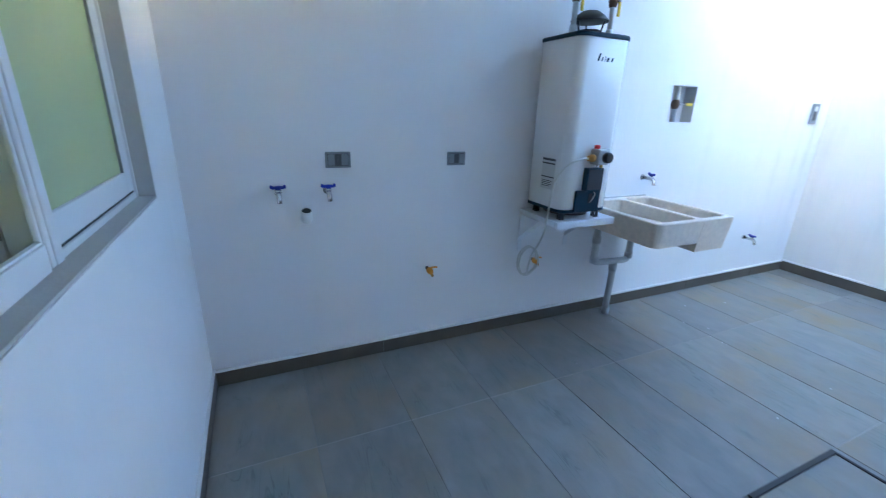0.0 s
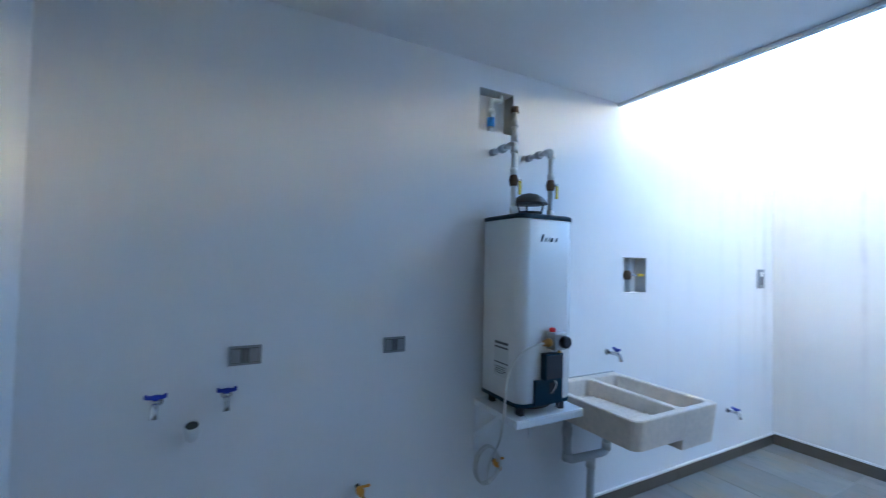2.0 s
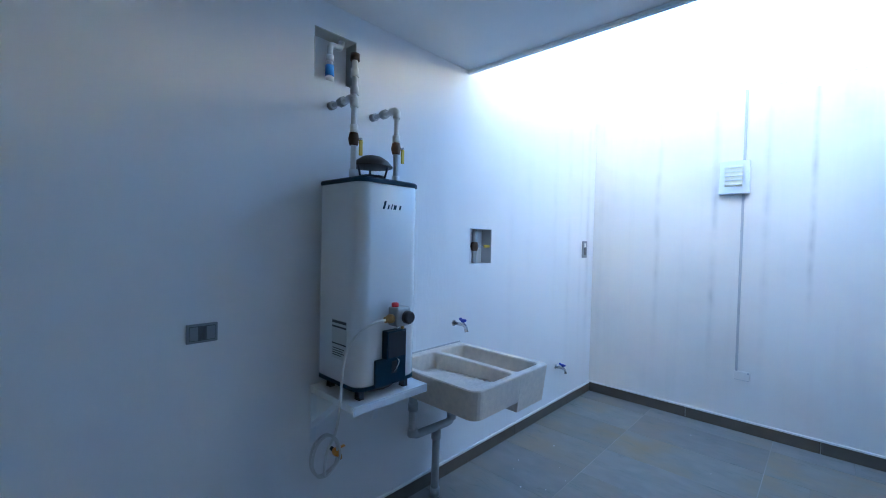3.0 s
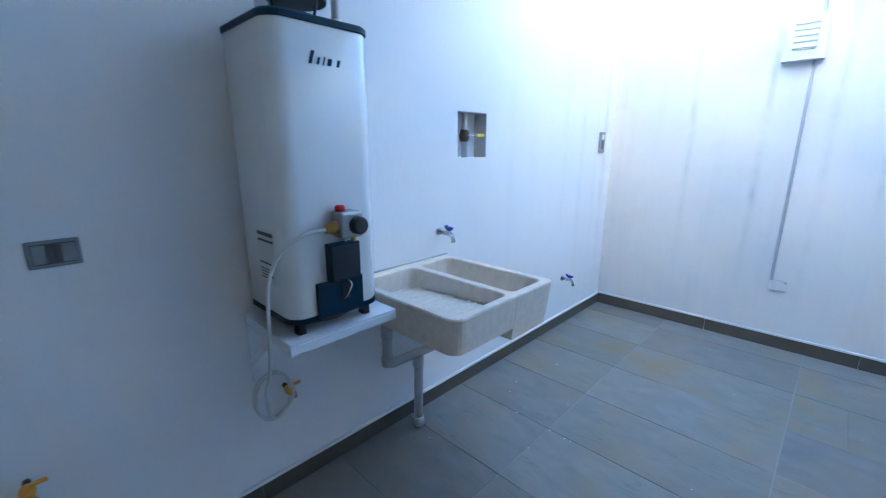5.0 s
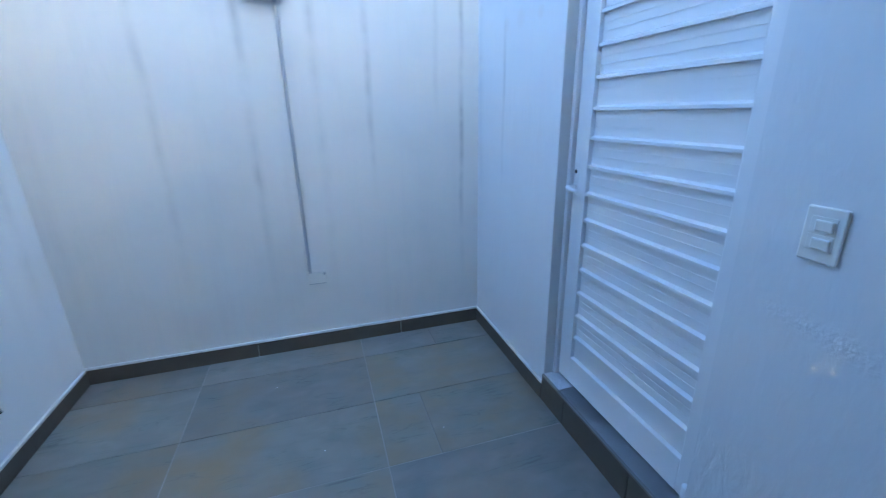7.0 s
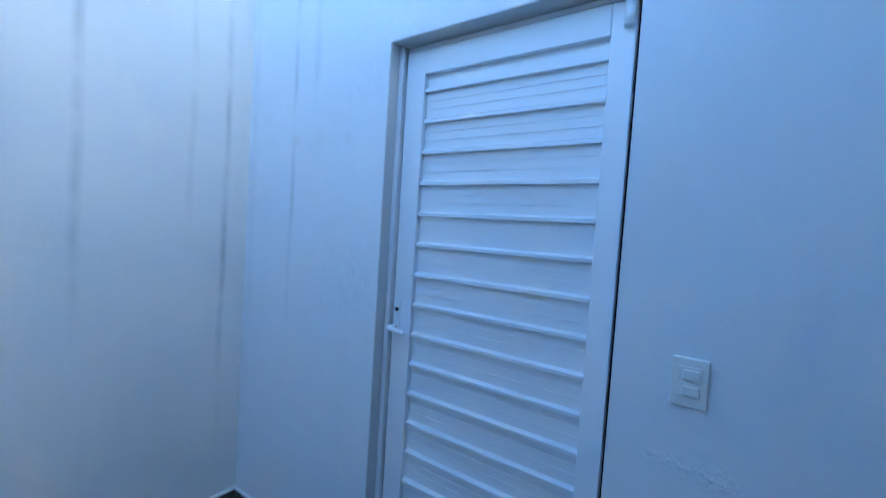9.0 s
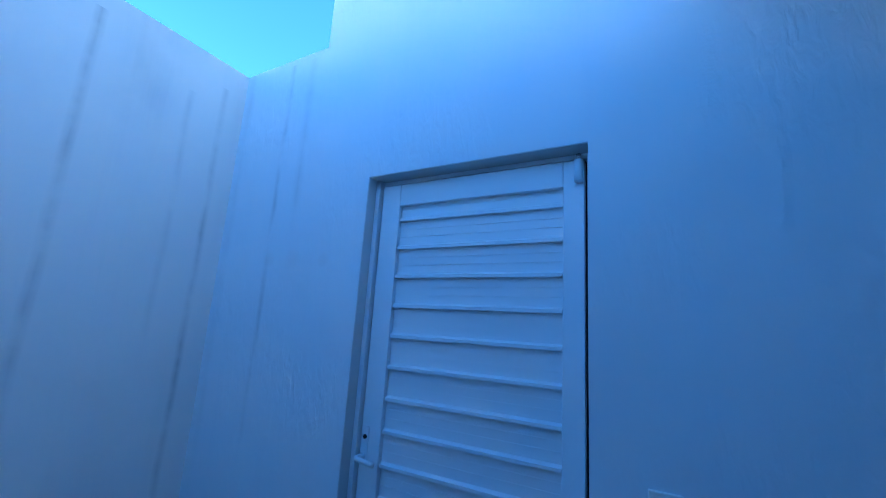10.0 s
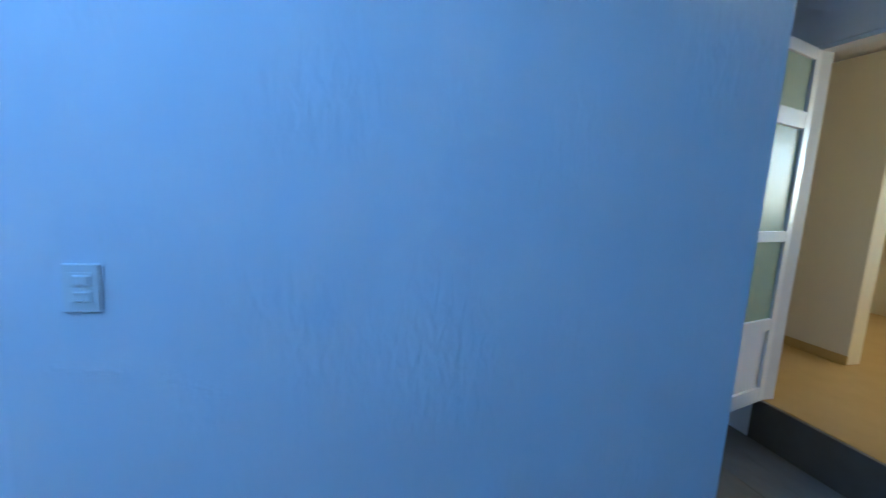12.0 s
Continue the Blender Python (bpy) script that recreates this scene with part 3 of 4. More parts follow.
    part("head", boxed(W + 0.001, 2.42, y0 + 0.001, y1 - 0.005, z1 - 0.004, z1 - 0.0005), M_JAMB, rev)


steel_door()


# ---- glazed house door, standing open ----
def glass_door():
    d = thing("door_2", (3.09, 0.0, INFLOOR), "open white aluminium house door with pale green panes", "door", kind="structure")
    turn = Matrix.Translation((3.1, 0.012, 0)) @ Matrix.Rotation(radians(105), 4, "Z")

    def at(bm):
        bmesh.ops.transform(bm, matrix=turn, verts=bm.verts[:])
        return bm
    z0, z1, w = INFLOOR + 0.012, 2.28, 0.68
    bm = bmesh.new()
    box(bm, 0, 0.06, -0.02, 0.02, z0, z1, 0.003)
    box(bm, w - 0.06, w, -0.02, 0.02, z0, z1, 0.003)
    for a, b in ((z0, z0 + 0.09), (0.72, 0.79), (1.24, 1.3), (1.86, 1.95), (z1 - 0.06, z1)):
        box(bm, 0.06, w - 0.06, -0.02, 0.02, a, b, 0.003)
    leaf = part("door_leaf", at(bm), M_ALU, d)
    for a, b, m in ((z0 + 0.085, 0.725, M_ALU), (0.785, 1.245, M_FROST2), (1.295, 1.865, M_FROST2), (1.945, z1 - 0.055, M_FROST2)):
        part("pane", at(boxed(0.055, w - 0.055, -0.004, 0.004, a, b)), m, leaf, "pale green frosted glass" if m is M_FROST2 else "white kick panel")
    part("door_handle", at(tubed(bend([(w - 0.03, 0.02, 1.2), (w - 0.03, 0.06, 1.2), (w - 0.13, 0.06, 1.2)], cut=0.015), 0.009, 10)), M_CHROME, leaf, "chrome lever handle")
    bm = bmesh.new()
    box(bm, 3.1, 3.139, -0.1, -0.002, INFLOOR + 0.001, 2.309, 0.002)
    box(bm, 2.421, 2.455, -0.1, -0.002, INFLOOR + 0.001, 2.309, 0.002)
    box(bm, 2.455, 3.1, -0.1, -0.002, 2.285, 2.309, 0.002)
    part("door_frame", bm, M_ALU, d)


glass_door()


# ---- water heater on its shelf ----
def rounded(x0, x1, y0, y1, rad, n=6):
    """Outline, counter-clockwise; rad: radii of the corners (x0,y0), (x1,y0), (x1,y1), (x0,y1)."""
    out = []
    for (cx, cy, sx, sy, a0), r in zip(((x0, y0, 1, 1, 180), (x1, y0, -1, 1, 270), (x1, y1, -1, -1, 0), (x0, y1, 1, -1, 90)), rad):
        for i in range(n + 1):
            a = radians(a0 + 90 * i / n)
            out.append((cx + sx * r + r * math.cos(a), cy + sy * r + r * math.sin(a)))
    return out


def stack(bm, loops):
    """Skin over outlines [(points, z)], closed at both ends."""
    rings = [[bm.verts.new((x, y, z)) for x, y in pts] for pts, z in loops]
    for a, b in zip(rings, rings[1:]):
        for k in range(len(a)):
            q = (k + 1) % len(a)
            f = bm.faces.new((a[k], a[q], b[q], b[k]))
            f.smooth = abs(loops[0][1] - loops[-1][1]) > 0.2
    bm.faces.new(rings[0][::-1])
    bm.faces.new(rings[-1])
    return bm


def inset(x0, x1, y0, y1, rad, d, n=6):
    return rounded(x0 + d, x1 - d, y0 + d, y1 - d, [max(r - d, 0.002) for r in rad], n)


def heater():
    X0, X1, Y0, Y1 = 0.03, 0.352, 1.84, 2.188
    rad = (0.02, 0.06, 0.06, 0.02)
    h = thing("water_heater", (0.19, 2.01, 0.83), "white enamelled storage gas water heater with dark teal lid", "water heater")
    body = part("body", stack(bmesh.new(), [(inset(X0, X1, Y0, Y1, rad, 0.004), 0.893), (inset(X0, X1, Y0, Y1, rad, 0), 0.9), (inset(X0, X1, Y0, Y1, rad, 0), 1.775), (inset(X0, X1, Y0, Y1, rad, 0.003), 1.779)]), M_ENAMEL, h)
    big = (X0 - 0.003, X1 + 0.004, Y0 - 0.004, Y1 + 0.004)
    part("lid", stack(bmesh.new(), [(inset(*big, rad, 0), 1.779), (inset(*big, rad, 0), 1.794), (inset(*big, rad, 0.006), 1.8), (inset(*big, rad, 0.03), 1.806)]), M_TEAL, h, "dark teal lid")
    part("base_ring", stack(bmesh.new(), [(inset(X0, X1, Y0, Y1, rad, 0.012), 0.872), (inset(X0, X1, Y0, Y1, rad, -0.001), 0.877), (inset(X0, X1, Y0, Y1, rad, -0.001), 0.893)]), M_TEAL, h, "dark teal base ring")
    part("burner_pan", tubed([(0.19, 2.01, 0.85), (0.19, 2.01, 0.872)], 0.13, 24), M_CAP, h, "rusty burner pan")
    for x, y in ((0.075, 1.885), (0.075, 2.14), (0.305, 1.885), (0.305, 2.14)):
        bm = bmesh.new()
        box(bm, x - 0.018, x + 0.018, y - 0.014, y + 0.014, 0.83, 0.835, 0.002)
        box(bm, x - 0.017, x - 0.013, y - 0.012, y + 0.012, 0.835, 0.872)
        box(bm, x + 0.013, x + 0.017, y - 0.012, y + 0.012, 0.835, 0.872)
        part("foot", bm, M_BLACK, h, "black steel foot")
    # draught hood
    cx, cy = 0.2, 2.01
    hood = part("flue_hood", tubed([(cx, cy, 1.87), (cx, cy, 1.876), (cx, cy, 1.9), (cx, cy, 1.92), (cx, cy, 1.928)], [0.096, 0.098, 0.075, 0.045, 0.01], 28), M_CAP, h, "weathered steel draught hood")
    part("flue_collar", tubed([(cx, cy, 1.804), (cx, cy, 1.812), (cx, cy, 1.83)], [0.085, 0.062, 0.06], 24, inner=0.9), M_BLACK, h)
    for a in (30, 150, 270):
        c, s = math.cos(radians(a)), math.sin(radians(a))
        part("hood_strut", tubed([(cx + 0.062 * c, cy + 0.062 * s, 1.81), (cx + 0.08 * c, cy + 0.08 * s, 1.878)], 0.005, 8), M_BLACK, hood)
    # gas control
    fx = X1
    v = part("gas_valve", boxed(fx + 0.004, fx + 0.07, 1.995, 2.075, 1.15, 1.235, 0.008), M_ALUCAST, h, "cast aluminium gas control valve")
    part("inlet", tubed([(fx + 0.036, 1.996, 1.185), (fx + 0.036, 1.975, 1.185), (fx + 0.036, 1.974, 1.185), (fx + 0.036, 1.955, 1.183)], [0.02, 0.02, 0.014, 0.014], 12), M_BRASS, v, "brass inlet")
    part("knob", tubed([(fx + 0.07, 2.05, 1.19), (fx + 0.092, 2.05, 1.19), (fx + 0.098, 2.05, 1.19)], [0.03, 0.028, 0.022], 20), M_BLACK, v, "black temperature knob")
    part("button", tubed([(fx + 0.03, 2.015, 1.234), (fx + 0.03, 2.015, 1.25), (fx + 0.03, 2.015, 1.254)], [0.016, 0.016, 0.01], 14), M_RED, v, "red pilot button")
    part("thermostat_stem", tubed([(fx - 0.005, 2.035, 1.19), (fx + 0.006, 2.035, 1.19)], 0.026, 14), M_BRASS, v)
    part("gas_tube", tubed([(fx + 0.03, 2.06, 1.152), (fx + 0.03, 2.062, 1.12)], 0.009, 10), M_BRASS, v, "copper burner tube")
    part("pilot_tube", tubed([(fx + 0.03, 2.03, 1.152), (fx + 0.028, 2.028, 1.12)], 0.005, 8), M_CHROME, v)
    g = part("burner_guard", boxed(fx + 0.001, fx + 0.04, 1.967, 2.077, 1.005, 1.13, 0.003), M_TEAL, h, "dark teal burner guard")
    part("guard_edge", boxed(fx + 0.04, fx + 0.043, 1.972, 2.072, 1.012, 1.123, 0.001), M_BLACK, g)
    plate = part("access_plate", boxed(fx + 0.001, fx + 0.014, 1.925, 2.1, 0.885, 1.004, 0.003), M_TEAL, h, "dark teal access plate")
    part("peep_hole", boxed(fx + 0.014, fx + 0.016, 2.015, 2.045, 0.93, 0.985, 0.001), M_BLACK, plate)
    part("lighter_wire", tubed(smooth_path([(fx + 0.02, 2.035, 1.005), (fx + 0.035, 2.04, 0.985), (fx + 0.03, 2.03, 0.955), (fx + 0.016, 2.025, 0.935)]), 0.003, 6), M_CHROME, plate)
    # maker's mark, drawn as slanted strokes
    bm = bmesh.new()
    y = 1.958
    for i, (wd, hi) in enumerate(((0.02, 0.036), (0.014, 0.02), (0.008, 0.024), (0.026, 0.02), (0.018, 0.02))):
        c = [bm.verts.new((fx + 0.0012, yy, zz)) for yy, zz in ((y, 1.668), (y + wd * 0.55, 1.668), (y + wd * 0.55 + hi * 0.3, 1.668 + hi), (y + hi * 0.3, 1.668 + hi))]
        bm.faces.new(c)
        y += wd + 0.006
    for f in bmesh.ops.extrude_face_region(bm, geom=bm.faces[:])["geom"]:
        if isinstance(f, bmesh.types.BMVert):
            f.co.x -= 0.001
    part("maker_mark", bm, M_TEAL, body, "dark slanted maker's mark")
    # data sticker on the side
    st = part("data_sticker", boxed(0.152, 0.268, Y0 - 0.0012, Y0 - 0.0002, 0.995, 1.17), M_LABEL, body, "printed data sticker")
    for z, hh, a, b in ((1.155, 0.012, 0.154, 0.266), (1.135, 0.008, 0.154, 0.266), (1.06, 0.006, 0.154, 0.266), (1.04, 0.004, 0.16, 0.25), (1.03, 0.004, 0.16, 0.24), (1.02, 0.004, 0.16, 0.25), (1.01, 0.004, 0.16, 0.23)):
        part("print_bar", boxed(a, b, Y0 - 0.0018, Y0 - 0.0012, z, z + hh), M_INK, st)


heater()


def shelf():
    s = thing("heater_shelf", (0.0, 2.03, 0.53), "white painted steel wall shelf carrying the heater", "shelf")
    bm = boxed(0.0, 0.365, 1.818, 2.245, 0.822, 0.83, 0.002)
    box(bm, 0.355, 0.366, 1.818, 2.245, 0.79, 0.822, 0.002)
    part("shelf_board", bm, M_DOOR, s)
    for y in (1.822, 2.195):
        bm = bmesh.new()
        box(bm, 0.0, 0.006, y, y + 0.03, 0.55, 0.822, 0.001)
        box(bm, 0.006, 0.34, y, y + 0.005, 0.795, 0.822, 0.001)
        dg = boxed(0, 0.27, y + 0.001, y + 0.004, -0.012, 0.012)
        bmesh.ops.transform(dg, matrix=Matrix.Translation((0.006, 0, 0.63)) @ Matrix.Rotation(radians(-38), 4, "Y"), verts=dg.verts[:])
        tmp = bpy.data.meshes.new("brace")
        dg.to_mesh(tmp)
        dg.free()
        bm.from_mesh(tmp)
        part("bracket", bm, M_DOOR, s)


shelf()


# ---- water pipes above the heater ----
def water_pipe(y, top, vent):
    p = thing("water_pipe", (0.2, y, 1.8), "white water pipe with bronze stop valve above the heater" if not vent else "white vented water pipe with bronze stop valve", "pipe", "heater pipes")
    part("riser", tubed([(0.2, y, 1.8), (0.2, y, 2.172 if not vent else 2.36)], 0.0135, 14, inner=0.75 if vent else 0), M_PVC, p)
    part("wall_arm", tubed([(0.2, y, 2.172), (0.0, y, 2.172)], 0.0125, 14), M_PVC, p)
    for z in ((1.83, 2.03, 2.15) if not vent else (1.83, 2.03, 2.145, 2.2, 2.28)):
        part("coupling", tubed([(0.2, y, z - 0.018), (0.2, y, z + 0.018)], 0.019, 14), M_PVC, p)
    part("elbow", tubed(bend([(0.2, y, 2.14), (0.2, y, 2.172), (0.155, y, 2.172)], cut=0.02), 0.019, 14), M_PVC, p)
    part("union_nut", tubed([(0.085, y, 2.172), (0.12, y, 2.172)], 0.023, 6), M_PVCGREY, p, "grey union nut")
    part("wall_flange", tubed([(0.0, y, 2.172), (0.03, y, 2.172)], 0.02, 14), M_PVCGREY, p)
    valve = part("stop_valve", tubed([(0.2, y, 1.955), (0.2, y, 1.965), (0.2, y, 1.985), (0.2, y, 2.005), (0.2, y, 2.015)], [0.018, 0.021, 0.025, 0.021, 0.018], 12), M_BRONZE, p, "dark bronze ball valve")
    part("valve_lever", boxed(0.222, 0.23, y + 0.012, y + 0.03, 1.91, 1.985, 0.003), M_YELLOW, valve, "yellow lever")
    part("valve_stem", tubed([(0.215, y + 0.01, 1.983), (0.235, y + 0.02, 1.983)], 0.006, 8), M_CHROME, valve)
    if vent:
        part("vent_tip", tubed([(0.2, y, 2.335), (0.2, y, 2.365)], 0.021, 14, inner=0.7), M_BRONZE, p, "dark open vent tip")


water_pipe(1.905, 2.36, True)
water_pipe(2.155, 2.17, False)


# ---- valve niches ----
def niche(name, hole, label):
    y0, y1, z0, z1 = hole
    n = thing(name, (-0.09, (y0 + y1) / 2, z0), label, "valve niche")
    bm = boxed(-0.098, -0.088, y0 + 0.001, y1 - 0.001, z0 + 0.001, z1 - 0.001)
    part("back", bm, M_SOUTH, n)
    # grey sides and top put the niche's shade into the colour
    bm = bmesh.new()
    box(bm, -0.088, -0.001, y0 + 0.0005, y0 + 0.004, z0 + 0.001, z1 - 0.001)
    box(bm, -0.088, -0.001, y1 - 0.004, y1 - 0.0005, z0 + 0.001, z1 - 0.001)
    box(bm, -0.088, -0.001, y0 + 0.004, y1 - 0.004, z1 - 0.004, z1 - 0.0005)
    part("lining", bm, M_REVEAL, n, "grey lining standing for shade on the niche's sides and top")
    return n


n = niche("gas_niche", NICHE_GAS, "recessed wall niche with a yellow-levered gas valve")
part("pipe", tubed([(-0.05, 3.105, 1.375), (-0.05, 3.105, 1.617)], 0.017, 14), M_PVCGREY, n, "grey vertical pipe")
v = part("valve", tubed([(-0.05, 3.105, 1.462), (-0.05, 3.105, 1.472), (-0.05, 3.105, 1.494), (-0.05, 3.105, 1.516), (-0.05, 3.105, 1.526)], [0.02, 0.024, 0.029, 0.024, 0.02], 12), M_BRONZE, n, "bronze ball valve")
part("stem", tubed([(-0.04, 3.105, 1.495), (-0.014, 3.107, 1.495), (-0.012, 3.18, 1.495)], 0.006, 8), M_CHROME, v)
part("lever", boxed(-0.018, -0.006, 3.165, 3.229, 1.486, 1.506, 0.004), M_YELLOW, v, "yellow vinyl lever")
n = niche("water_niche", NICHE_WATER, "recessed wall niche with white pipe and blue fitting")
part("pipe", tubed(bend([(-0.045, 1.925, 2.293), (-0.045, 1.925, 2.49), (-0.045, 1.99, 2.49), (-0.045, 1.99, 2.528)], cut=0.025), 0.015, 12), M_PVC, n, "white pipe")
part("fitting", tubed([(-0.045, 1.925, 2.335), (-0.045, 1.925, 2.385)], 0.022, 12), M_CYAN, n, "light blue fitting")
for z in (2.315, 2.42):
    part("coupling", tubed([(-0.045, 1.925, z - 0.015), (-0.045, 1.925, z + 0.015)], 0.02, 12), M_PVC, n)


# ---- wash sink ----
def tub(bm, x0, x1, y0, y1, zb, zt, wall, rad, floor_z):
    r_in = [0.03] * 4
    a, b, c, d = wall
    inner = (x0 + a, x1 - b, y0 + c, y1 - d)
    n = 5
    loops = [(rounded(x0 + 0.03, x1 - 0.1 * (zt - zb), y0 + 0.012 * (rad[1] > 0.01), y1 - 0.01 * (rad[2] > 0.01), rad, n), zb), (rounded(x0, x1, y0, y1, rad, n), zt - 0.006), (rounded(x0 + 0.002, x1 - 0.004, y0 + (0.004 if rad[1] > 0.01 else 0), y1 - (0.004 if rad[2] > 0.01 else 0), rad, n), zt),
             (rounded(*inner, r_in, n), zt), (rounded(inner[0] + 0.004, inner[1] - 0.004, inner[2] + 0.004, inner[3] - 0.004, r_in, n), zt - 0.006),
             (rounded(inner[0] + 0.014, inner[1] - 0.014, inner[2] + 0.014, inner[3] - 0.014, r_in, n), floor_z + 0.012), (rounded(inner[0] + 0.03, inner[1] - 0.03, inner[2] + 0.03, inner[3] - 0.03, r_in, n), floor_z)]
    rings = [[bm.verts.new((x, y, z)) for x, y in pts] for pts, z in loops]
    for p, q in zip(rings, rings[1:]):
        for k in range(len(p)):
            m = (k + 1) % len(p)
            bm.faces.new((p[k], p[m], q[m], q[k]))
    bm.faces.new(rings[0][::-1])
    bm.faces.new(rings[-1])
    return bm


def sink():
    s = thing("wash_sink", (0.33, 2.58, 0.655), "beige cast cement laundry sink with washboard and basin", "sink")
    bm = tub(bmesh.new(), 0.004, 0.662, 2.262, 2.628, 0.712, 0.857, (0.05, 0.035, 0.035, 0.016), (0.004, 0.05, 0.004, 0.004), 0.752)
    part("washboard_tray", bm, M_CEMENT, s)
    bm = bmesh.new()
    nx, ny = 56, 8
    g = [[bm.verts.new((0.12 + 0.48 * i / nx, 2.325 + 0.265 * j / ny, 0.772 + 0.022 * i / nx + 0.0035 * math.sin(i / nx * 2 * math.pi * 14 + 0.5 * math.sin(j * 1.3)))) for j in range(ny + 1)] for i in range(nx + 1)]
    for i in range(nx):
        for j in range(ny):
            bm.faces.new((g[i][j], g[i + 1][j], g[i + 1][j + 1], g[i][j + 1])).smooth = True
    base = [[bm.verts.new((v.co.x, v.co.y, 0.7525)) for v in row] for row in (g[0], g[-1])]
    for row, low in ((g[0], base[0]), (g[-1], base[1])):
        for j in range(ny):
            bm.faces.new((row[j], row[j + 1], low[j + 1], low[j]))
    for j in (0, ny):
        bm.faces.new([r[j] for r in g] + [base[1][j], base[0][j]])
    part("washboard", bm, M_CEMENT, s, "rippled cement washboard")
    part("tray_drain", tubed([(0.1, 2.36, 0.7525), (0.1, 2.36, 0.757)], 0.022, 16, inner=0.7), M_IRON, s, "dark drain hole")
    bm = tub(bmesh.new(), 0.004, 0.66, 2.6285, 2.908, 0.655, 0.857, (0.05, 0.035, 0.016, 0.035), (0.004, 0.004, 0.02, 0.004), 0.69)
    part("basin", bm, M_CEMENT, s)
    part("basin_drain", tubed([(0.13, 2.77, 0.6905), (0.13, 2.77, 0.695)], 0.022, 16, inner=0.7), M_IRON, s, "dark drain hole")
    part("wall_joint", boxed(0.0, 0.007, 2.26, 2.91, 0.857, 0.864), M_REVEAL, s, "grey mortar joint at the wall")


sink()


def waste_pipe():
    w = thing("waste_pipe", (0.1, 2.586, 0.0), "dusty grey plastic waste pipe under the sink", "pipe")
    x = 0.115
    part("trap", tubed(bend([(x, 2.388, 0.725), (x, 2.388, 0.432), (x, 2.715, 0.418), (x, 2.715, 0.66)], cut=0.045), 0.023, 14), M_PVCGREY, w)
    part("down_pipe", tubed([(x, 2.586, 0.42), (x - 0.01, 2.586, 0.0)], 0.023, 14), M_PVCGREY, w)
    for z in (0.375, 0.03):
        part("collar", tubed([(x - 0.005, 2.586, z - 0.025), (x - 0.005, 2.586, z + 0.025)], 0.028, 14), M_PVCGREY, w)
    for y, z in ((2.388, 0.6), (2.388, 0.455), (2.715, 0.455)):
        part("collar", tubed([(x, y, z - 0.022), (x, y, z + 0.022)], 0.028, 14), M_PVCGREY, w)


waste_pipe()


# ---- taps ----
def tap(y, z, label, reach=0.075, turn=0.0):
    """Garden tap, its body at height z, with a blue butterfly handle."""
    t = thing("tap", (0, y, z), label, "tap", "wall taps")
    part("wall_flange", tubed([(0, y, z), (0.006, y, z)], 0.02, 16), M_CHROME, t)
    b = part("tap_body", tubed(bend([(0.004, y, z), (reach, y, z), (reach + 0.012, y, z - 0.042)], cut=0.02), [0.011] * 2 + [0.012] * 5 + [0.011, 0.012], 12, inner=0.7), M_CHROME, t)
    part("bonnet", tubed([(reach - 0.022, y, z), (reach - 0.022, y, z + 0.016), (reach - 0.022, y, z + 0.02)], [0.013, 0.013, 0.007], 10), M_CHROME, b)
    bm = bmesh.new()
    c = Matrix.Translation((reach - 0.022, y, z + 0.028)) @ Matrix.Rotation(turn, 4, "Z")
    box(bm, -0.009, 0.009, -0.03, 0.03, -0.007, 0.007, 0.006, 3)
    box(bm, -0.012, 0.012, -0.012, 0.012, -0.009, 0.008, 0.004, 2)
    for s in (-1, 1):
        box(bm, -0.009, 0.009, s * 0.03 - 0.006, s * 0.03 + 0.006, -0.004, 0.012, 0.004, 2)
    bmesh.ops.transform(bm, matrix=c, verts=bm.verts[:])
    part("handle", bm, M_BLUE, t, "blue butterfly handle")


tap(0.4, 1.01, "chrome wall tap with blue handle for the washer")
tap(0.632, 1.007, "chrome wall tap with blue handle for the washer")
tap(2.845, 0.992, "chrome wall tap with blue handle over the sink", 0.1, 1.2)
tap(4.262, 0.402, "low chrome wall tap with blue handle near the floor", 0.09, 1.2)

d = thing("drain_stub", (0, 0.519, 0.88), "white plastic washer drain stub on the wall", "drain pipe")
part("stub", tubed(bend([(0.0, 0.519, 0.872), (0.045, 0.519, 0.872), (0.07, 0.519, 0.925)], cut=0.025), 0.027, 18, inner=0.86), M_PVC, d)
# black disc paints the shade inside the stub's mouth
part("bore", tubed([(0.0675, 0.519, 0.9195), (0.0682, 0.519, 0.921)], 0.0228, 16), M_GAP_SHADE, d, "black disc standing for shade inside the stub")


def gas_cock(name, y, z, label):
    g = thing(name, (0, y, z), label, "gas valve")
    part("nipple", tubed([(0, y, z), (0.03, y, z)], 0.01, 12), M_IRON, g, "dark steel nipple")
    b = part("valve_body", tubed([(0.028, y, z), (0.034, y, z), (0.05, y, z - 0.002), (0.064, y, z - 0.004), (0.075, y, z - 0.006)], [0.013, 0.017, 0.02, 0.016, 0.011], 12), M_ORANGE, g)
    part("outlet", tubed([(0.055, y, z - 0.005), (0.062, y + 0.015, z - 0.035)], 0.008, 10), M_BRASS, b, "brass outlet")
    part("lever", boxed(0.045, 0.06, y + 0.005, y + 0.045, z + 0.014, z + 0.022, 0.003), M_ORANGE, b)


gas_cock("dryer_gas_cock", 1.186, 0.512, "orange gas cock low on the wall")
gas_cock("heater_gas_cock", 1.94, 0.482, "orange gas cock feeding the heater hose")

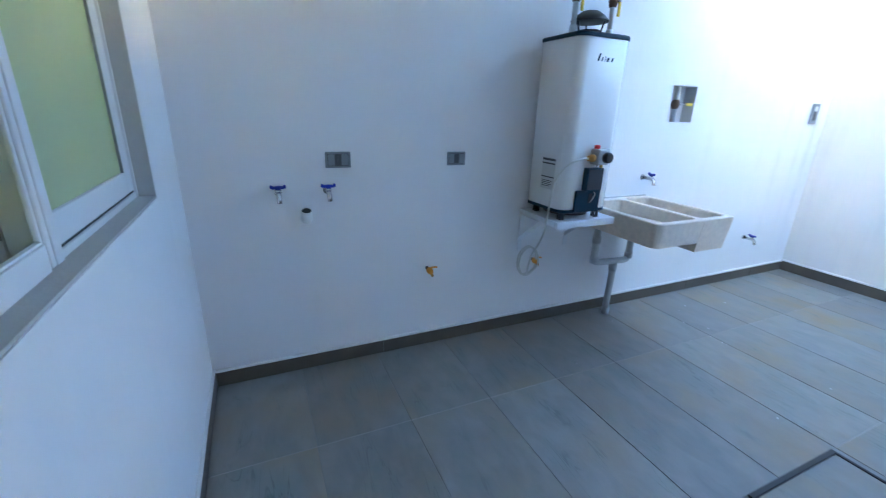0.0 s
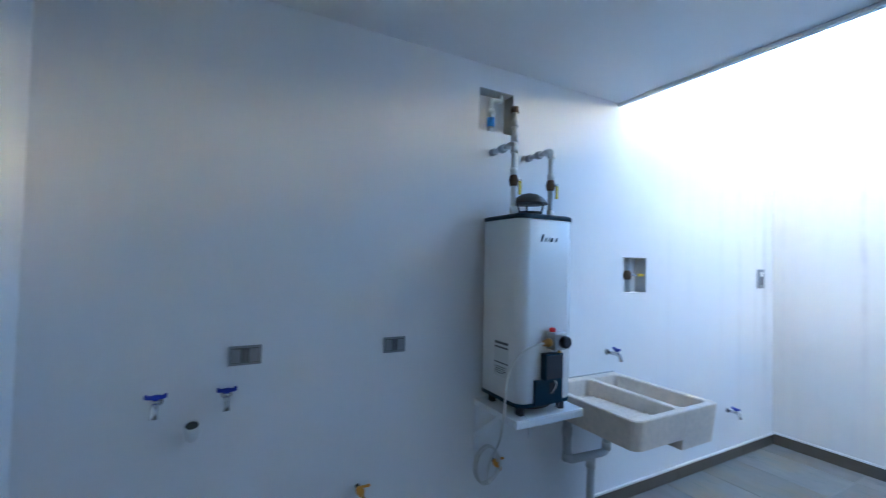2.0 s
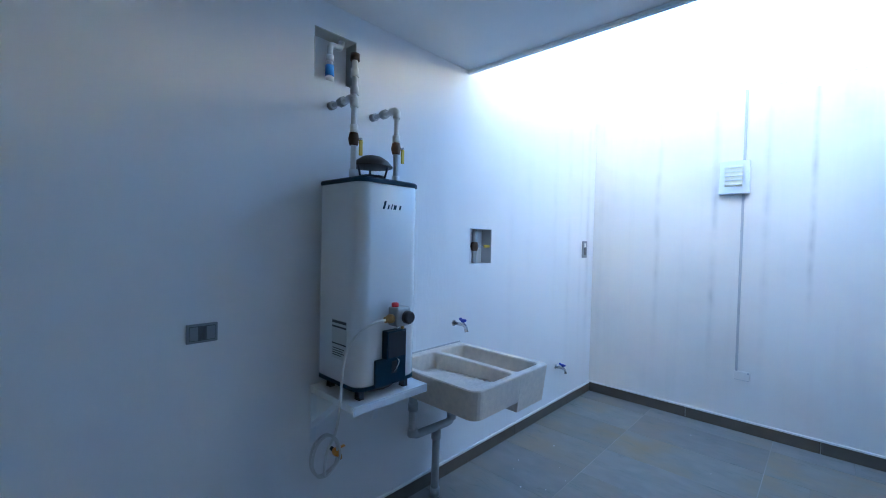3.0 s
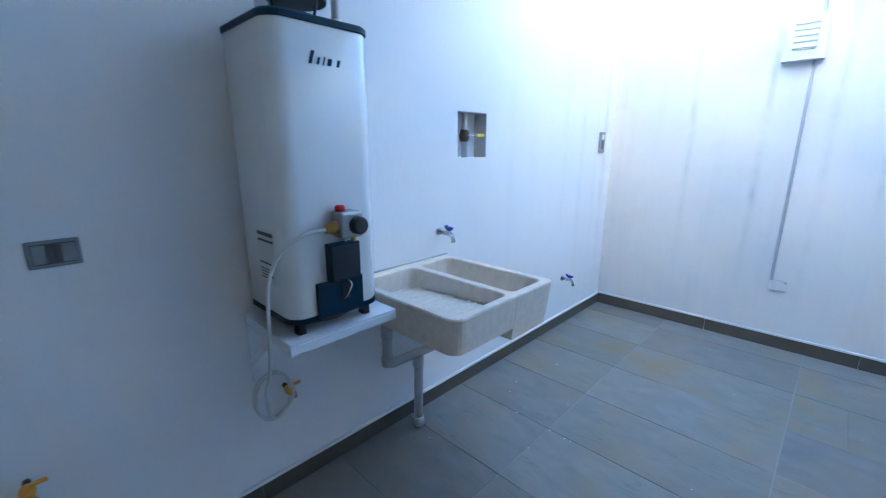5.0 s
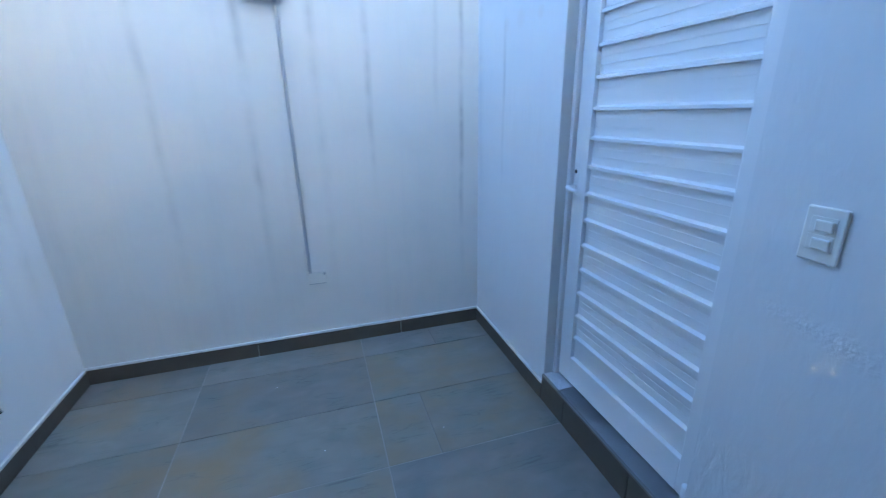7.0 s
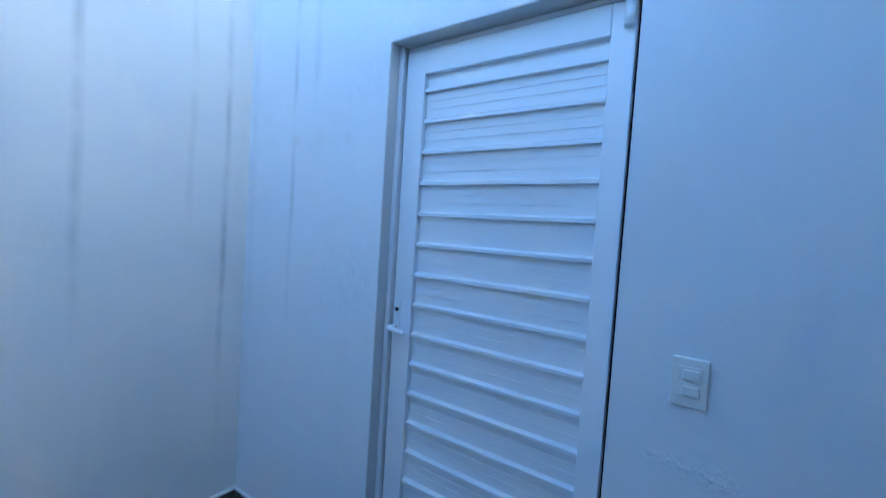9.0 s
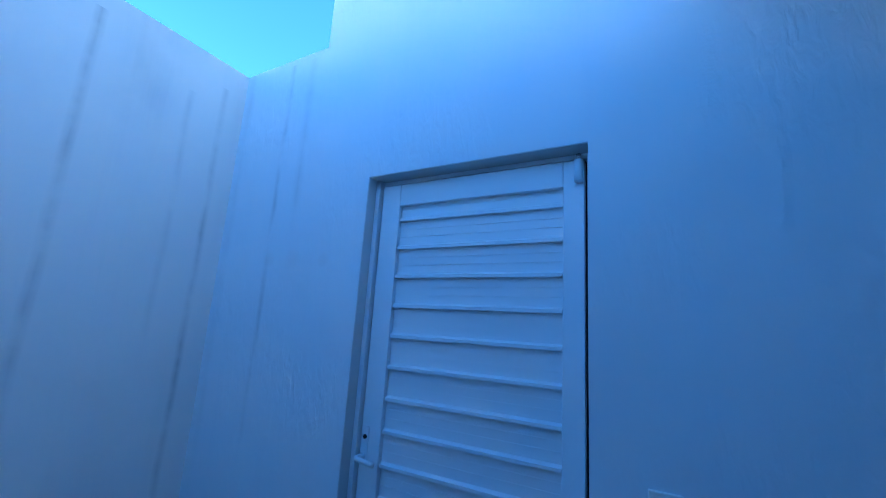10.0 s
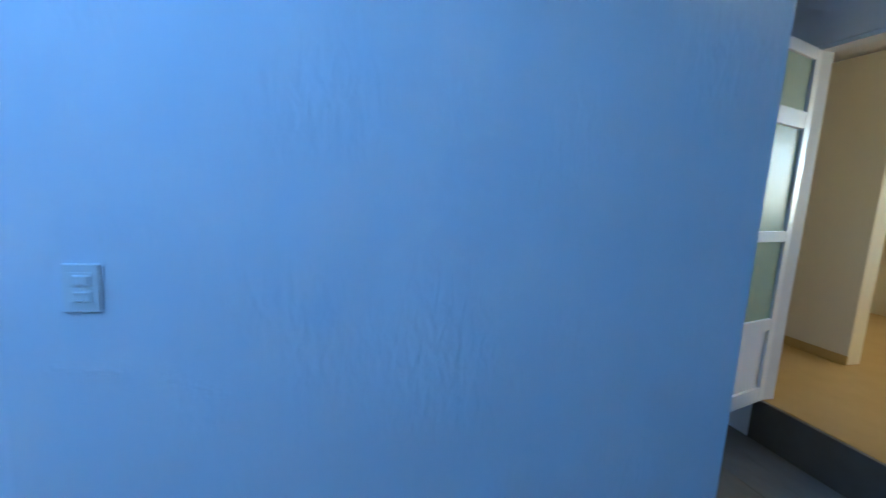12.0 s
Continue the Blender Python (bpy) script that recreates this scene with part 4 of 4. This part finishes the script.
# looped gas hose from the cock to the heater's valve
h = thing("gas_hose", (0.05, 1.87, 0.4), "thin white looped gas hose hanging under the heater", "hose")
loop = [(0.388, 1.956, 1.183), (0.392, 1.9, 1.18), (0.375, 1.84, 1.15), (0.352, 1.797, 1.09), (0.338, 1.778, 1.0), (0.33, 1.772, 0.85), (0.3, 1.772, 0.72), (0.2, 1.79, 0.58), (0.1, 1.85, 0.42)]
for k in range(1, 15):
    a = radians(-70 + k * 52)
    loop.append((0.085 - 0.003 * k, 1.868 + 0.07 * math.cos(a), 0.492 + 0.1 * math.sin(a)))
loop.append((0.06, 1.955, 0.45))
part("tube", tubed(smooth_path(loop, 7), 0.0058, 8), M_HOSE, h)
part("nut", tubed([(0.062, 1.955, 0.446), (0.061, 1.953, 0.466)], 0.009, 6), M_BRASS, h, "brass nut")


# ---- electrics ----
def outlet(y0, y1, z0, z1, label):
    o = thing("outlet", (0, (y0 + y1) / 2, z0), label, "outlet", "grey outlets")
    part("plate", boxed(0, 0.009, y0, y1, z0, z1, 0.003), M_PLATE, o)
    w = y1 - y0
    for a, b, m in ((0.1, 0.36, M_PLATE), (0.39, 0.46, M_PLATEDK), (0.5, 0.6, M_PLATEDK), (0.63, 0.9, M_PLATE)):
        part("module", boxed(0.0085, 0.013, y0 + a * w, y0 + b * w, z0 + 0.012, z1 - 0.012, 0.0015), m, o, "dark module" if m is M_PLATEDK else "")
    # dark sheet draws the shadow lines around the modules
    part("shadow_frame", boxed(0.008, 0.0097, y0 + 0.08 * w, y0 + 0.92 * w, z0 + 0.009, z1 - 0.009, 0.0005), M_PLATEDK, o)


outlet(0.632, 0.757, 1.117, 1.196, "grey double outlet plate on the white wall")
outlet(1.295, 1.407, 1.114, 1.189, "grey double outlet plate beside the heater")
o = thing("outlet", (0, 4.78, 1.384), "upright grey outlet plate by the corner", "outlet", "grey outlets")
part("plate", boxed(0, 0.012, 4.735, 4.835, 1.386, 1.552, 0.004), M_PLATE, o)
part("module", boxed(0.0115, 0.016, 4.765, 4.805, 1.415, 1.485, 0.002), M_PLATEDK, o, "dark module")
part("module", boxed(0.0115, 0.015, 4.765, 4.805, 1.492, 1.53, 0.002), M_SWITCH, o, "pale module")

s = thing("light_switch", (W, 3.076, 1.103), "ivory double light switch on the plaster wall", "switch")
part("plate", boxed(W - 0.009, W - 0.0005, 3.038, 3.113, 1.1, 1.216, 0.004, 3), M_SWITCH, s)
for z in (1.128, 1.166):
    part("rocker_frame", boxed(W - 0.0105, W - 0.0085, 3.052, 3.1, z - 0.003, z + 0.03, 0.0008), M_SWITCH, s)
    part("rocker", boxed(W - 0.016, W - 0.01, 3.055, 3.09, z, z + 0.024, 0.003), M_SWITCH, s)

lamp = thing("wall_lamp", (1.19, L, 1.97), "white bulkhead wall lamp with cream louvred front", "wall lamp")
bm = bmesh.new()
n = 10
prof = [(1.088 + 0.212 * i / n, L - 0.045 - 0.03 * math.sin(math.pi * i / n)) for i in range(n + 1)]
lo = [bm.verts.new((x, y, 1.972)) for x, y in prof] + [bm.verts.new((1.3, L - 0.001, 1.972)), bm.verts.new((1.088, L - 0.001, 1.972))]
hi = [bm.verts.new((v.co.x * 0.94 + 1.194 * 0.06, v.co.y, 2.238)) for v in lo]
for k in range(len(lo)):
    q = (k + 1) % len(lo)
    bm.faces.new((lo[k], lo[q], hi[q], hi[k]))
bm.faces.new(lo[::-1])
bm.faces.new(hi)
body = part("housing", bm, M_ALU, lamp)
part("diffuser", boxed(1.132, 1.256, L - 0.08, L - 0.07, 2.03, 2.2, 0.003), M_LAMP, lamp, "cream diffuser")
for z in (2.04, 2.075, 2.11, 2.145, 2.18):
    part("louvre", boxed(1.13, 1.258, L - 0.088, L - 0.077, z, z + 0.008, 0.002), M_ALU, lamp)

c = thing("cable_conduit", (1.255, L, 0.5), "grey surface cable trunking down the wall", "conduit")
for a, b in ((0.5, 0.86), (0.865, 1.26), (1.265, 1.66), (1.665, 1.968), (2.242, 2.82)):
    part("channel", boxed(1.246, 1.264, L - 0.011, L - 0.0005, a, b, 0.002), M_TRUNK, c)
for z in (0.86, 1.26, 1.66):
    part("clip", boxed(1.245, 1.265, L - 0.0118, L - 0.001, z - 0.004, z + 0.008, 0.001), M_TRUNK, c)
b = thing("junction_box", (1.293, L, 0.427), "white blank junction box at the trunking's end", "junction box")
part("cover", boxed(1.24, 1.347, L - 0.012, L - 0.0005, 0.428, 0.503, 0.004), M_NORTH, b)
part("knockout", boxed(1.33, 1.344, L - 0.014, L - 0.011, 0.485, 0.5, 0.001), M_PVCGREY, b)
part("lower_lip", boxed(1.243, 1.344, L - 0.014, L - 0.0115, 0.43, 0.434), M_PVCGREY, b)


# ---- cistern cover set in the floor ----
def cover():
    x0, x1, y0, y1 = 1.515, 2.13, 1.95, 2.555
    c = thing("cistern_cover", ((x0 + x1) / 2, (y0 + y1) / 2, 0), "tiled cistern cover in a dark steel frame", "floor hatch")
    bm = bmesh.new()
    t = 0.022
    box(bm, x0, x0 + t, y0, y1, 0.001, 0.012, 0.002)
    box(bm, x1 - t, x1, y0, y1, 0.001, 0.012, 0.002)
    box(bm, x0 + t, x1 - t, y0, y0 + t, 0.001, 0.012, 0.002)
    box(bm, x0 + t, x1 - t, y1 - t * 0.6, y1, 0.001, 0.012, 0.002)
    part("frame", bm, M_IRON, c, "dark steel angle frame")
    part("tile_infill", boxed(x0 + t + 0.002, x1 - t - 0.002, y0 + t + 0.002, y1 - t * 0.6 - 0.002, 0.001, 0.007, 0.001), M_SLATE, c)


cover()

# plaster crumbs left on the floor
rnd = random.Random(4)
bm = bmesh.new()
for _ in range(20):
    x, y, r = rnd.uniform(0.2, 2.2), rnd.uniform(1.6, 4.8), rnd.uniform(0.002, 0.0045)
    if rnd.random() < 0.5:
        x, y = rnd.gauss(0.45, 0.2), rnd.gauss(2.9, 0.3)
    x = min(max(x, 0.05), 2.28)
    bmesh.ops.create_icosphere(bm, subdivisions=1, radius=r, matrix=Matrix.Translation((x, y, 0.0015)) @ Matrix.Rotation(rnd.uniform(0, 3), 4, "Z") @ Matrix.Diagonal((1.6, 0.8, 0.35, 1)))
tagged(new("plaster_crumbs", mesh_of("plaster_crumbs", bm, M_CAULK)), "white plaster crumbs scattered on the floor tiles", "debris", kind="stuff")
# crumbled plaster at the foot of the door opening
bm = bmesh.new()
for _ in range(26):
    y, z, r = rnd.uniform(3.225, 3.262), rnd.uniform(0.01, 0.15), rnd.uniform(0.004, 0.012)
    bmesh.ops.create_icosphere(bm, subdivisions=1, radius=r, matrix=Matrix.Translation((W - rnd.uniform(0.0, 0.012), y, z)) @ Matrix.Diagonal((0.8, 1, 1.3, 1)))
tagged(new("broken_plaster", mesh_of("broken_plaster", bm, M_CAULK)), "crumbled white plaster beside the door step", "debris", kind="stuff")


# ---- floor tiles, step and baseboards ----
floor = solid("floor", boxed(-0.1, 3.45, -0.1, L + 0.1, -0.055, -0.003), M_GROUT, "grey slate-look porcelain floor tiles with pale grout", "floor")
PITCH, GAP = 0.4335, 0.0035
shapes = {}


def tile(x0, x1, y0, y1):
    w, d = round(x1 - x0 - GAP, 4), round(y1 - y0 - GAP, 4)
    if (w, d) not in shapes:
        shapes[w, d] = mesh_of("tile", boxed(-w / 2, w / 2, -d / 2, d / 2, -0.008, 0.0, 0.0012, 1), M_SLATE)
    ob = new("tile", shapes[w, d])
    ob.parent = floor
    ob.location = ((x0 + x1) / 2, (y0 + y1) / 2, 0)


rows = [(k * PITCH, min((k + 1) * PITCH, L)) for k in range(12) if k * PITCH < L - 0.02]
for k, (a, b) in enumerate(rows):
    xs = [0.0, 0.62, 1.515, W] if a > 1.0 else [0.0, 0.62, 1.515, 2.41, 3.3]
    if k == 9:
        xs = [0.0, 0.62, 1.515, 1.75, W]
    if k == 11:
        xs = [0.0, 0.62, 1.515, 1.97, W]
    for p, q in zip(xs, xs[1:]):
        tile(p, q, a, b)

for x, a, b in ((0.62, 0.02, 4.98), (1.515, 2.6, 4.98)):
    part("grout_joint", boxed(x - 0.0024, x + 0.0024, a, b, -0.0028, -0.0004), M_GROUTPALE, floor, "pale grout joint")
for x0, x1, y in ((0.9, 2.34, PITCH * 9), (1.52, 2.34, PITCH * 8)):
    part("grout_joint", boxed(x0, x1, y - 0.0022, y + 0.0022, -0.0028, -0.0005), M_GROUTPALE, floor, "pale grout joint")

base = solid("baseboard", boxed(0.0, 0.003, 0.0, L, -0.003, 0.08), M_GROUT, "dark porcelain tile baseboard with a white grout lip", "baseboard")


def base_run(p, q, fixed, axis, side, top=0.09):
    """Baseboard pieces from p to q along the axis, against the wall at fixed; side: which way they stand out."""
    k = p
    while k < q - 0.01:
        e = min(k + 0.895, q)
        lo, hi = sorted((fixed + side * 0.003, fixed + side * 0.012))
        args = (lo, hi, k + 0.0015, e - 0.0015, 0.0, top) if axis == "Y" else (k + 0.0015, e - 0.0015, lo, hi, 0.0, top)
        part("baseboard_tile", boxed(*args, 0.001, 1), M_BASE, base)
        k = e
    lo, hi = sorted((fixed + side * 0.0005, fixed + side * 0.014))
    args = (lo, hi, p, q, top, top + 0.016) if axis == "Y" else (p, q, lo, hi, top, top + 0.016)
    part("grout_lip", boxed(*args, 0.003), M_CAULK, base, "uneven white grout lip")


base_run(0.015, 4.985, 0.0, "Y", 1, 0.082)
base_run(0.0, 2.36, 0.0, "X", 1)
base_run(0.0, W, L, "X", -1)
base_run(4.088, 4.985, W, "Y", -1)
base_run(1.144, 3.247, W, "Y", -1)

step = solid("step", boxed(W + 0.002, 2.46, 3.249, 4.086, -0.05, 0.138), M_GROUT, "low door step clad in dark slate tiles", "step")
for a, b in ((3.249, 3.46), (3.463, 3.89), (3.893, 4.086)):
    part("riser_tile", boxed(W - 0.01, W + 0.001, a, b, 0.0, 0.137, 0.001, 1), M_BASE, step)
for a, b in ((3.249, 3.95), (3.953, 4.086)):
    part("tread_tile", boxed(W - 0.012, 2.46, a, b, 0.138, 0.15, 0.0015, 1), M_SLATE, step)
